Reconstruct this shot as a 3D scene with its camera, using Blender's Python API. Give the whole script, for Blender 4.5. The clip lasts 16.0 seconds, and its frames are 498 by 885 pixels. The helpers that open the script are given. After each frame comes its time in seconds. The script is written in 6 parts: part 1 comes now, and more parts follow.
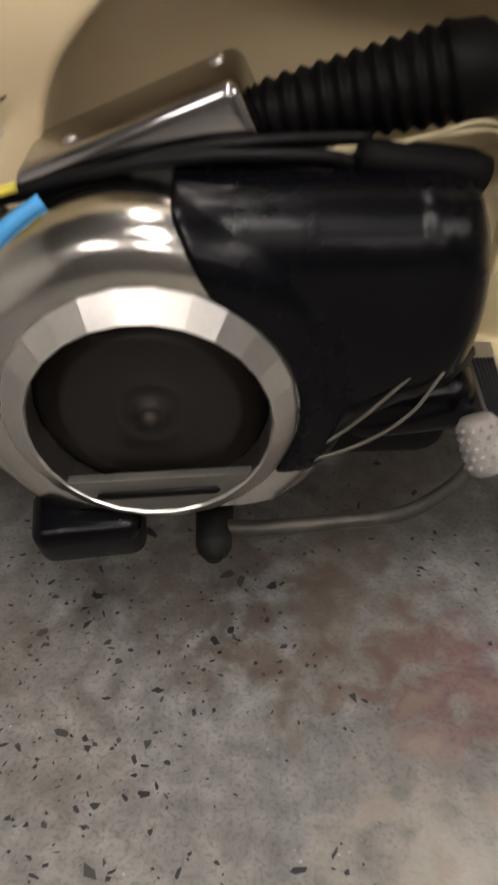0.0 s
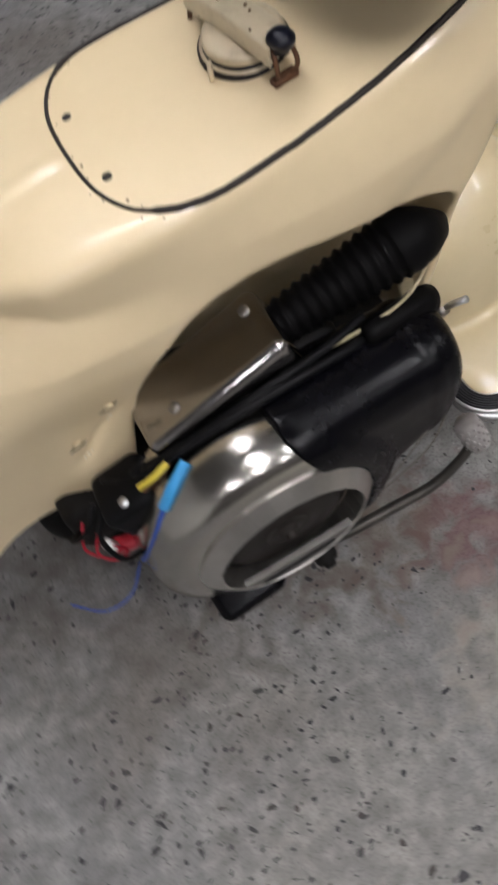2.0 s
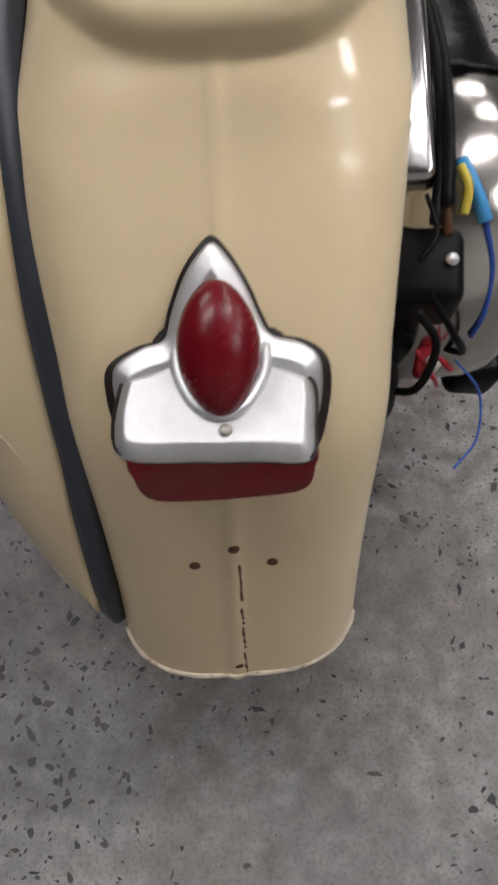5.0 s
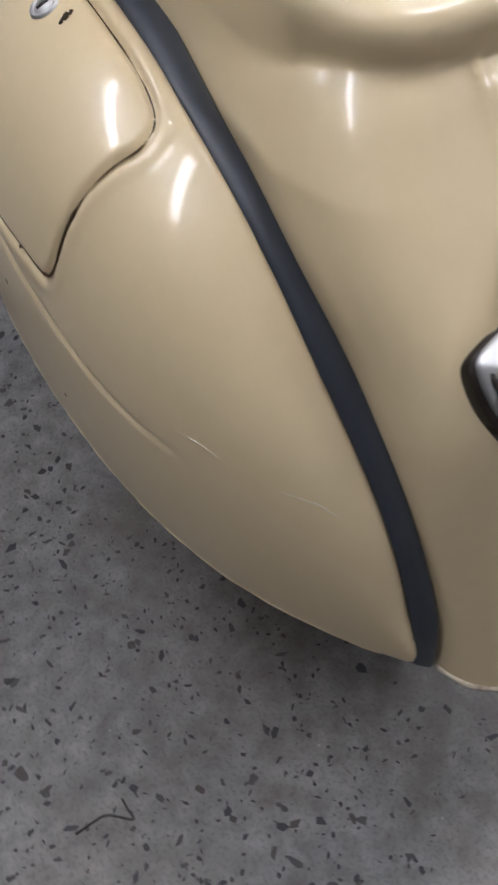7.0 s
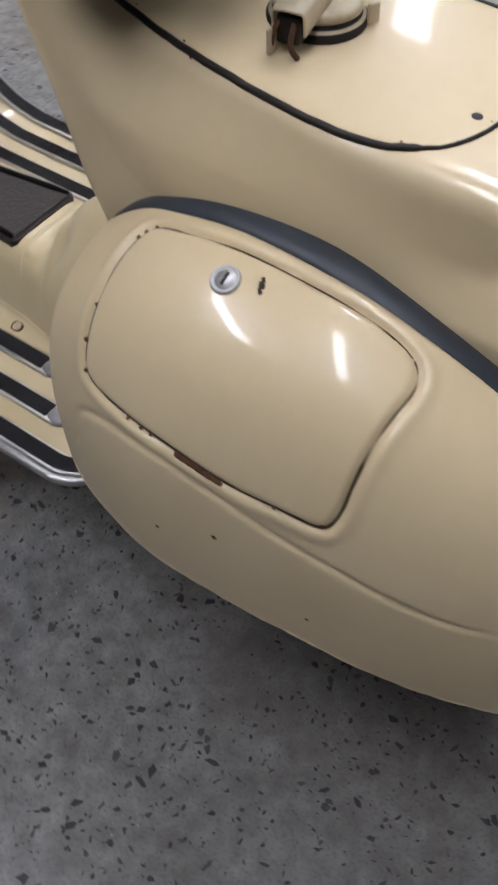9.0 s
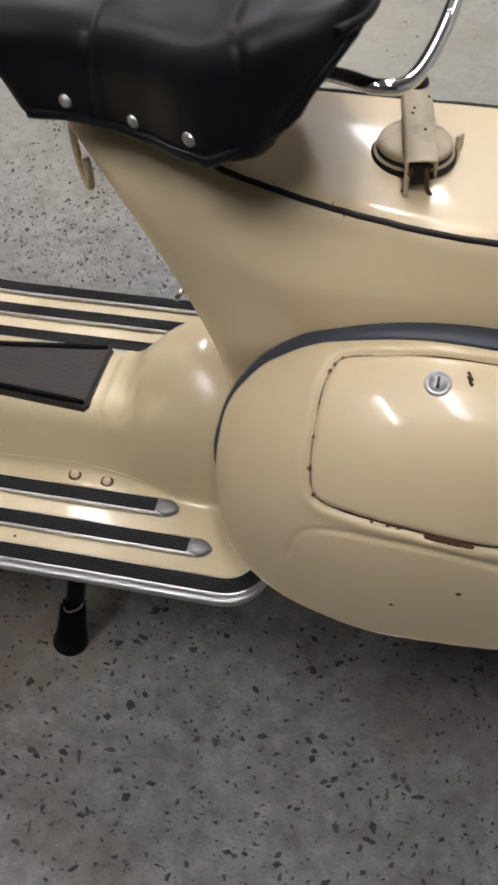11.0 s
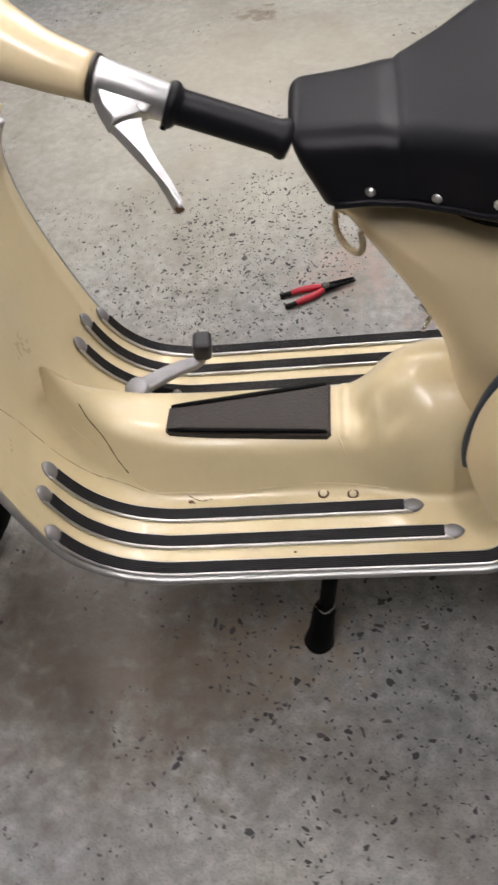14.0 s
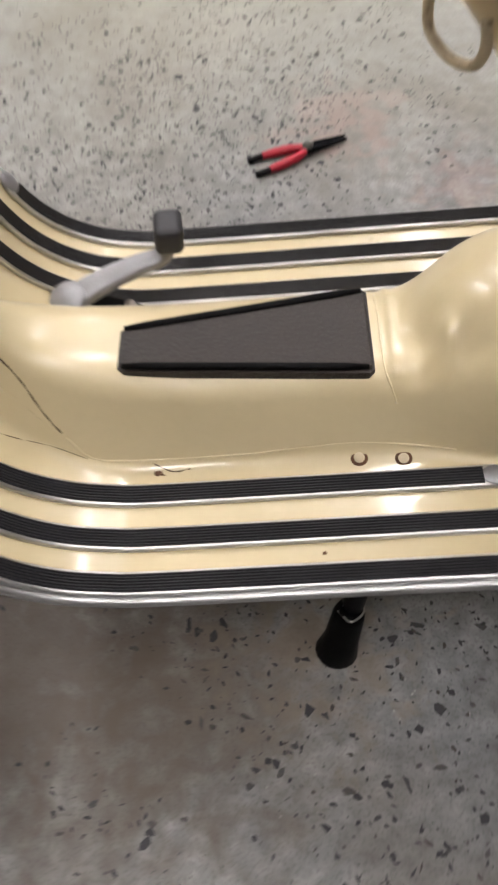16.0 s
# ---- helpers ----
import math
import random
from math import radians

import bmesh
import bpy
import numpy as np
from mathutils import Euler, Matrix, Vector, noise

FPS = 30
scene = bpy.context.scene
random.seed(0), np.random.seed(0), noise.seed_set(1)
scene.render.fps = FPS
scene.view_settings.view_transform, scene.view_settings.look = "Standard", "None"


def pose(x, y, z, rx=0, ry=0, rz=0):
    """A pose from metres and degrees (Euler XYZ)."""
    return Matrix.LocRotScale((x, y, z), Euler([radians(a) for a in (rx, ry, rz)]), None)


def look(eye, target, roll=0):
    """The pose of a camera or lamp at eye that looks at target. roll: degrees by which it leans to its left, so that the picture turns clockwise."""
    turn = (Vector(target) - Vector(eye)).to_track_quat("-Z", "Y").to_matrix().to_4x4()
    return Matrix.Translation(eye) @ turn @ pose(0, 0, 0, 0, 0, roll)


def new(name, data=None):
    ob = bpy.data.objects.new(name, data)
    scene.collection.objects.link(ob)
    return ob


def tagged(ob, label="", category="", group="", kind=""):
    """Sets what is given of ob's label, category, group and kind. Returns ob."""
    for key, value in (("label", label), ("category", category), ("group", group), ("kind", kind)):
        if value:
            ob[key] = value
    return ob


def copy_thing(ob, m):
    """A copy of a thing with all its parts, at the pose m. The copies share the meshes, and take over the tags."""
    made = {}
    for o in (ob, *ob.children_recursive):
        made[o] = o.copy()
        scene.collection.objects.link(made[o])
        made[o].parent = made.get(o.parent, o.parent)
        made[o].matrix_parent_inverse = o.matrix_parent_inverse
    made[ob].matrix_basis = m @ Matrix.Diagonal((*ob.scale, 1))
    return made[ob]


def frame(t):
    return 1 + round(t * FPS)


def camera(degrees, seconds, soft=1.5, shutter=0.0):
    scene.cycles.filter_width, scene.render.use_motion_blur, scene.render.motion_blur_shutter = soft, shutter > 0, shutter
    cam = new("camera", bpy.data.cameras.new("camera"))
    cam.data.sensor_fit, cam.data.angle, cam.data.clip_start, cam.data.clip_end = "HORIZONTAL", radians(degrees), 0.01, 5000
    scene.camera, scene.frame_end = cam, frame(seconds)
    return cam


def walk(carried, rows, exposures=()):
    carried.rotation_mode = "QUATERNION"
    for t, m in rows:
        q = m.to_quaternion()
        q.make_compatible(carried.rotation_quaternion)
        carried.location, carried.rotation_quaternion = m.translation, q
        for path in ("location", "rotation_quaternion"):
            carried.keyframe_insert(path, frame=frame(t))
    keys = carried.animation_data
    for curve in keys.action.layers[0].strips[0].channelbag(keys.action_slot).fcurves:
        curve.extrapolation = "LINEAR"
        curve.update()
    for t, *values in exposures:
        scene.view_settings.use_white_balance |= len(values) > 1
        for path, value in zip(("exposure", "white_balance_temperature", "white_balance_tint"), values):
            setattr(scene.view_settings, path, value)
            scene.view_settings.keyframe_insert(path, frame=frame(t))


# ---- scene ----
cam = camera(30.3, 16.0, soft=2.5, shutter=0.6)
PATH = [
    (0, (0.3835, -0.7512, 0.768), (0.3503, 0.7232, -0.583), -2.5),
    (0.5, (0.3911, -0.7236, 0.957), (0.3929, 0.5244, -0.606), -3.3),
    (1, (0.3341, -0.7223, 1.118), (0.4363, 0.4247, -0.518), -4.5),
    (1.5, (0.2652, -0.7003, 1.227), (0.4574, 0.3404, -0.47), -7.1),
    (2, (0.1984, -0.5913, 1.26), (0.4332, 0.2857, -0.522), -16.6),
    (2.5, (0.0944, -0.5011, 1.302), (0.5259, 0.3124, -0.474), -16.7),
    (3, (-0.1719, -0.3766, 1.282), (0.5179, 0.1385, -0.523), -12.7),
    (3.2, (-0.2324, -0.332, 1.295), (0.497, 0.1397, -0.506), -13.0),
    (5.3, (-0.3015, 0.0165, 0.958), (0.7096, -0.0288, -0.767), -1.4),
    (5.5, (-0.3102, 0.038, 0.949), (0.7225, -0.0305, -0.762), -0.6),
    (6, (-0.3402, 0.162, 0.96), (0.7971, -0.0408, -0.672), -3.2),
    (6.5, (-0.3198, 0.271, 0.962), (0.8143, -0.0899, -0.645), -1.9),
    (7, (-0.2621, 0.3338, 0.96), (0.8471, -0.1449, -0.634), -3.9),
    (7.5, (-0.202, 0.4034, 0.989), (0.8316, -0.1891, -0.617), -2.3),
    (8, (-0.126, 0.5052, 1.03), (0.8334, -0.2783, -0.539), -4.0),
    (8.5, (-0.0397, 0.5613, 1.061), (0.8348, -0.3245, -0.505), -3.4),
    (9, (0.0817, 0.5824, 1.082), (0.8228, -0.3939, -0.498), -1.9),
    (9.5, (0.1676, 0.6295, 1.118), (0.7549, -0.4411, -0.466), -2.1),
    (10, (0.2618, 0.7002, 1.16), (0.7213, -0.4692, -0.396), -1.7),
    (10.2, (0.2945, 0.7103, 1.166), (0.7282, -0.4706, -0.389), -2.2),
    (12.3, (0.5197, 0.8997, 1.347), (0.8067, -0.4471, -0.103), -7.1),
    (12.5, (0.5313, 0.9271, 1.364), (0.8115, -0.4333, -0.076), -7.1),
    (13, (0.5858, 0.986, 1.383), (0.8972, -0.3541, -0.069), -9.1),
    (13.5, (0.6587, 0.9999, 1.387), (0.96, -0.2896, -0.112), -9.4),
    (14, (0.7521, 0.9684, 1.411), (1.0278, -0.3306, -0.084), -12.2),
    (14.5, (0.8409, 0.9633, 1.43), (1.0082, -0.3565, -0.063), -10.1),
    (15, (0.9535, 0.9698, 1.415), (0.9619, -0.3608, -0.079), -10.9),
    (15.5, (0.9528, 0.8186, 1.283), (0.9745, -0.4207, -0.286), -9.7),
    (16, (0.8983, 0.6034, 1.091), (1.0074, -0.4917, -0.58), -8.2),
]
# seconds, stops, white balance: the phone's own automatic exposure
EXPOSURES = [(0.0, -0.1, 6800, 10), (0.5, -0.15, 6900, 10), (1.0, -0.25, 6600, 10), (2.0, -0.42, 6120, 10), (2.5, -0.42, 6150, 10), (3.0, -0.72, 5650, 10), (4.3, -0.48, 6050, 10), (5.5, -0.36, 6300, 10), (6.5, -0.25, 6200, 10), (7.0, -0.30, 5900, 10), (7.5, -0.34, 5880, 10), (8.5, -0.42, 5820, 10), (9.5, -0.46, 5900, 10), (10.2, -0.43, 6050, 10), (12.5, -0.02, 6350, 10), (13.0, -0.08, 6400, 10), (14.5, 0.04, 6400, 10), (15.5, 0.0, 6400, 10), (16.0, 0.0, 6400, 10)]
walk(cam, [(t, look(eye, target, roll)) for t, eye, target, roll in PATH], EXPOSURES)
LAMPS = [(1.45, 1.35, 2.9, 109), (0.45, -1.25, 2.9, 109), (2.05, -1.95, 2.9, 109), (3.45, -1.45, 2.9, 109)]
WEAK_LAMPS = [(0.15, 0.85, 2.9, 109), (0.35, -3.15, 2.9, 109), (1.9, -4.0, 2.9, 109), (-0.95, -2.5, 2.9, 109)]
TUBE_POWER = 64.0
WEAK_POWER = 46.0
PLIERS_AT, PLIERS_WAY = (0.852, -0.716, 0.0), (-0.94, -0.33, 0.0)


# ---- light ----
EXPOSURE = 0.0
world = bpy.data.worlds.new("world")
scene.world = world
world.use_nodes = True
world.node_tree.nodes["Background"].inputs[0].default_value = (0.75, 0.82, 1.0, 1)
world.node_tree.nodes["Background"].inputs[1].default_value = 0.05
scene.view_settings.exposure = EXPOSURE


# ---- materials ----
def mat(name, color, rough=0.5, metal=0.0, vary=0.15, scale=8.0, bump=0.0, bump_scale=200.0, coat=0.0, spec=0.5, dirt=None, dirt_amount=0.0, wavy=0.0):
    """A principled material with colour variation at two scales, roughness variation and fine relief."""
    m = bpy.data.materials.new(name)
    m.use_nodes = True
    nt = m.node_tree
    b = nt.nodes["Principled BSDF"]
    tc = nt.nodes.new("ShaderNodeTexCoord")
    n1 = nt.nodes.new("ShaderNodeTexNoise")
    n1.inputs["Scale"].default_value, n1.inputs["Detail"].default_value = scale, 6
    n2 = nt.nodes.new("ShaderNodeTexNoise")
    n2.inputs["Scale"].default_value, n2.inputs["Detail"].default_value = scale * 14, 4
    for n in (n1, n2):
        nt.links.new(tc.outputs["Object"], n.inputs["Vector"])
    add = nt.nodes.new("ShaderNodeMath")
    add.operation = "MULTIPLY_ADD"
    add.inputs[1].default_value = 0.35
    nt.links.new(n2.outputs["Fac"], add.inputs[0])
    nt.links.new(n1.outputs["Fac"], add.inputs[2])
    ramp = nt.nodes.new("ShaderNodeValToRGB")
    c = Vector(color)
    ramp.color_ramp.elements[0].position, ramp.color_ramp.elements[1].position = 0.35, 0.95
    ramp.color_ramp.elements[0].color = (*(c * (1 - vary)), 1)
    ramp.color_ramp.elements[1].color = (*(c * (1 + vary * 0.6)), 1)
    nt.links.new(add.outputs[0], ramp.inputs[0])
    out = ramp.outputs[0]
    if dirt:
        n3 = nt.nodes.new("ShaderNodeTexNoise")
        n3.inputs["Scale"].default_value, n3.inputs["Detail"].default_value = scale * 1.7, 8
        nt.links.new(tc.outputs["Object"], n3.inputs["Vector"])
        r3 = nt.nodes.new("ShaderNodeValToRGB")
        r3.color_ramp.elements[0].position, r3.color_ramp.elements[1].position = 0.52, 0.75
        nt.links.new(n3.outputs["Fac"], r3.inputs[0])
        mul = nt.nodes.new("ShaderNodeMath")
        mul.operation = "MULTIPLY"
        mul.inputs[1].default_value = dirt_amount
        nt.links.new(r3.outputs[0], mul.inputs[0])
        mix = nt.nodes.new("ShaderNodeMix")
        mix.data_type = "RGBA"
        nt.links.new(mul.outputs[0], mix.inputs[0])
        nt.links.new(out, mix.inputs[6])
        mix.inputs[7].default_value = (*dirt, 1)
        out = mix.outputs[2]
    nt.links.new(out, b.inputs["Base Color"])
    mr = nt.nodes.new("ShaderNodeMapRange")
    mr.inputs[3].default_value, mr.inputs[4].default_value = rough * 0.8, min(1, rough * 1.25)
    nt.links.new(add.outputs[0], mr.inputs[0])
    nt.links.new(mr.outputs[0], b.inputs["Roughness"])
    b.inputs["Metallic"].default_value = metal
    b.inputs["Specular IOR Level"].default_value = spec
    b.inputs["Coat Weight"].default_value = coat
    b.inputs["Coat Roughness"].default_value = 0.06
    if bump:
        n4 = nt.nodes.new("ShaderNodeTexNoise")
        n4.inputs["Scale"].default_value, n4.inputs["Detail"].default_value = bump_scale, 3
        nt.links.new(tc.outputs["Object"], n4.inputs["Vector"])
        bp = nt.nodes.new("ShaderNodeBump")
        bp.inputs["Strength"].default_value, bp.inputs["Distance"].default_value = bump, 0.002
        nt.links.new(n4.outputs["Fac"], bp.inputs["Height"])
        if wavy:
            # slow unevenness of hand-beaten, repainted sheet metal
            n5 = nt.nodes.new("ShaderNodeTexNoise")
            n5.inputs["Scale"].default_value, n5.inputs["Detail"].default_value = 13, 1.0
            nt.links.new(tc.outputs["Object"], n5.inputs["Vector"])
            b5 = nt.nodes.new("ShaderNodeBump")
            b5.inputs["Strength"].default_value, b5.inputs["Distance"].default_value = 1.0, wavy
            nt.links.new(n5.outputs["Fac"], b5.inputs["Height"])
            nt.links.new(b5.outputs[0], bp.inputs["Normal"])
        nt.links.new(bp.outputs[0], b.inputs["Normal"])
    return m


def glow(name, color, strength):
    m = bpy.data.materials.new(name)
    m.use_nodes = True
    b = m.node_tree.nodes["Principled BSDF"]
    b.inputs["Base Color"].default_value = (0.9, 0.9, 0.9, 1)
    b.inputs["Emission Color"].default_value = (*color, 1)
    b.inputs["Emission Strength"].default_value = strength
    return m


CREAM = (0.715, 0.582, 0.362)
PAINT = mat("cream_paint", CREAM, 0.30, vary=0.05, scale=5, coat=0.35, bump=0.02, bump_scale=60, dirt=(0.42, 0.27, 0.12), dirt_amount=0.10, wavy=0.0021)
# duller worn cream, its base darkened for the shade of legshield and bars
PAINT_WORN_SHADED = mat("worn_shaded_cream_paint", (0.600, 0.505, 0.313), 0.27, vary=0.07, scale=7, coat=0.35, bump=0.04, bump_scale=60, dirt=(0.50, 0.39, 0.21), dirt_amount=0.30, wavy=0.003)
RUST = mat("rusty_steel", (0.11, 0.05, 0.022), 0.8, vary=0.5, scale=60, bump=0.4)
BAND = mat("blue_grey_rubber_band", (0.033, 0.040, 0.054), 0.42, vary=0.12, scale=20, bump=0.05)
RUBBER = mat("black_rubber", (0.0038, 0.0036, 0.0037), 0.45, vary=0.3, scale=25, bump=0.15, bump_scale=250, spec=0.06)
RIBBED = mat("runner_rubber", (0.021, 0.0205, 0.023), 0.45, vary=0.35, scale=30, bump=0.15, spec=0.4)
MATRUB = mat("brown_black_rubber_mat", (0.026, 0.020, 0.017), 0.55, vary=0.4, scale=30, bump=1.0, bump_scale=230, spec=0.45)
VINYL = mat("black_vinyl", (0.0045, 0.0045, 0.0068), 0.38, vary=0.2, scale=12, bump=0.10, bump_scale=420, spec=0.19)
BLACKPAINT = mat("black_enamel", (0.0018, 0.0018, 0.0028), 0.24, vary=0.4, scale=9, bump=0.30, bump_scale=55, spec=0.14, dirt=(0.006, 0.006, 0.009), dirt_amount=0.25, wavy=0.0015)
TORN = mat("torn_rusty_paint", (0.30, 0.21, 0.12), 0.6, vary=0.5, scale=45, dirt=(0.06, 0.035, 0.02), dirt_amount=0.8)
TORNDARK = mat("dark_rust", (0.05, 0.030, 0.017), 0.8, vary=0.5, scale=60, bump=0.3)
RINGMETAL = mat("worn_polished_ring", (0.62, 0.60, 0.565), 0.28, metal=1, vary=0.15, scale=16)
KNOB = mat("navy_black_plastic", (0.006, 0.007, 0.014), 0.3, vary=0.3, scale=30, spec=0.4)
BLACKPLASTIC = mat("black_plastic", (0.0045, 0.0045, 0.005), 0.42, vary=0.3, scale=30, spec=0.12)
GREASE = mat("greasy_casting", (0.006, 0.0055, 0.005), 0.55, vary=0.5, scale=22, bump=0.25, bump_scale=120, spec=0.16)
ALU = mat("polished_aluminium", (0.64, 0.64, 0.65), 0.36, metal=1, vary=0.10, scale=14, bump=0.03, bump_scale=150)
CASTALU = mat("dull_aluminium", (0.52, 0.515, 0.51), 0.42, metal=1, vary=0.25, scale=18, bump=0.10, bump_scale=160)
HOUSING = mat("buffed_aluminium_housing", (0.50, 0.48, 0.445), 0.18, metal=1, vary=0.16, scale=10, bump=0.06, bump_scale=70, wavy=0.0012)
CHROME = mat("chrome", (0.78, 0.77, 0.76), 0.07, metal=1, vary=0.05, scale=10)
CHROMEBOX = mat("smoky_chrome", (0.40, 0.385, 0.385), 0.15, metal=1, vary=0.1, scale=9, dirt=(0.25, 0.21, 0.19), dirt_amount=0.2, bump=0.02, wavy=0.001)
STEEL = mat("dull_steel", (0.36, 0.34, 0.31), 0.45, metal=1, vary=0.3, scale=40, dirt=(0.12, 0.06, 0.03), dirt_amount=0.5)
FLY = mat("dark_flywheel", (0.013, 0.010, 0.008), 0.48, metal=0.2, vary=0.3, scale=18, bump=0.1, spec=0.35)
REDLENS = mat("red_lens", (0.13, 0.003, 0.008), 0.24, vary=0.25, scale=20, spec=0.3)
REDPLASTIC = mat("red_plastic", (0.38, 0.010, 0.028), 0.4, vary=0.2, scale=40)
SEAL = mat("dark_rubber_seal", (0.016, 0.011, 0.008), 0.5, vary=0.3, scale=30, spec=0.35)
BLUE = mat("blue_plastic", (0.05, 0.30, 0.62), 0.4, vary=0.15, scale=40)
DARKBLUE = mat("dark_blue_wire", (0.02, 0.07, 0.34), 0.4, vary=0.15, scale=40)
YELLOW = mat("yellow_plastic", (0.55, 0.45, 0.05), 0.45, vary=0.15, scale=40)
CABLE = mat("cream_cable", (0.42, 0.36, 0.22), 0.55, vary=0.25, scale=50)
DIRTYCABLE = mat("dirty_cable", (0.10, 0.09, 0.075), 0.6, vary=0.3, scale=50)
DARKSTEEL = mat("oily_dark_steel", (0.085, 0.080, 0.070), 0.45, metal=0.8, vary=0.4, scale=40)
GREYRUB = mat("worn_grey_rubber", (0.26, 0.24, 0.23), 0.6, vary=0.3, scale=60, bump=0.2)
CAPPAINT = mat("dirty_cream_cap", (0.58, 0.49, 0.335), 0.35, vary=0.10, scale=30, dirt=(0.16, 0.11, 0.06), dirt_amount=0.35)
WALLPAINT = mat("wall_paint", (0.19, 0.183, 0.175), 0.8, vary=0.08, scale=2, bump=0.1)
CEILPAINT = mat("ceiling_paint", (0.26, 0.258, 0.255), 0.85, vary=0.08, scale=2)
PEDALPAINT = mat("grey_cast_metal", (0.26, 0.255, 0.265), 0.40, metal=0.5, vary=0.25, scale=30, bump=0.15)
GROOVE = mat("groove_grime_and_shade", (0.075, 0.045, 0.022), 0.8, vary=0.5, scale=40)
CHANNEL = mat("dull_runner_channel", (0.60, 0.59, 0.58), 0.36, metal=1, vary=0.2, scale=30, bump=0.08)
DARKPLATE = mat("dull_grey_plate", (0.22, 0.21, 0.195), 0.5, metal=1, vary=0.2, scale=25, bump=0.1)
REDGLASS = mat("bright_red_lens", (0.22, 0.004, 0.010), 0.16, vary=0.2, scale=30, spec=0.22)
DARKWALL = mat("dark_grey_wall", (0.13, 0.124, 0.116), 0.8, vary=0.15, scale=2, bump=0.1)
WHITEWALL = mat("bright_unseen_wall", (0.55, 0.54, 0.52), 0.8, vary=0.06, scale=2, bump=0.1)
SCRATCH = mat("bare_pale_scratch", (0.72, 0.64, 0.49), 0.35, vary=0.1)
LAMPCOVER = mat("satin_lamp_cover", (0.72, 0.72, 0.725), 0.47, metal=1, vary=0.14, scale=30, bump=0.10, bump_scale=130, wavy=0.004, dirt=(0.42, 0.41, 0.40), dirt_amount=0.3)


# old paint and grime on the floor, some shade painted in: x, y, radius, colour, strength
RED, TAN, BROWN, PALE = (0.135, 0.028, 0.034), (0.30, 0.25, 0.19), (0.11, 0.08, 0.055), (0.36, 0.33, 0.28)
# browns under the scooter include its shade; the widest pale patch adds light
STAINS_AND_SHADE = ((0.57, -0.27, 0.11, RED, 0.52), (0.66, -0.36, 0.09, RED, 0.42), (0.60, -0.60, 0.10, RED, 0.34), (0.79, -0.80, 0.11, (0.30, 0.13, 0.12), 0.30), (0.44, -0.19, 0.12, BROWN, 0.55), (0.56, -0.46, 0.16, PALE, 0.5), (1.26, 0.18, 0.38, (0.075, 0.056, 0.040), 0.85), (0.25, 0.15, 0.42, (0.075, 0.058, 0.045), 0.45), (0.89, 0.19, 0.12, TAN, 0.45), (1.02, 0.26, 0.22, (0.105, 0.080, 0.056), 0.55), (0.95, -1.65, 1.25, (0.37, 0.35, 0.285), 0.65), (1.07, -2.2, 0.07, BROWN, 0.7), (-0.05, 0.0, 0.16, (0.07, 0.055, 0.040), 0.3), (0.30, -0.13, 0.16, (0.07, 0.050, 0.035), 0.5))


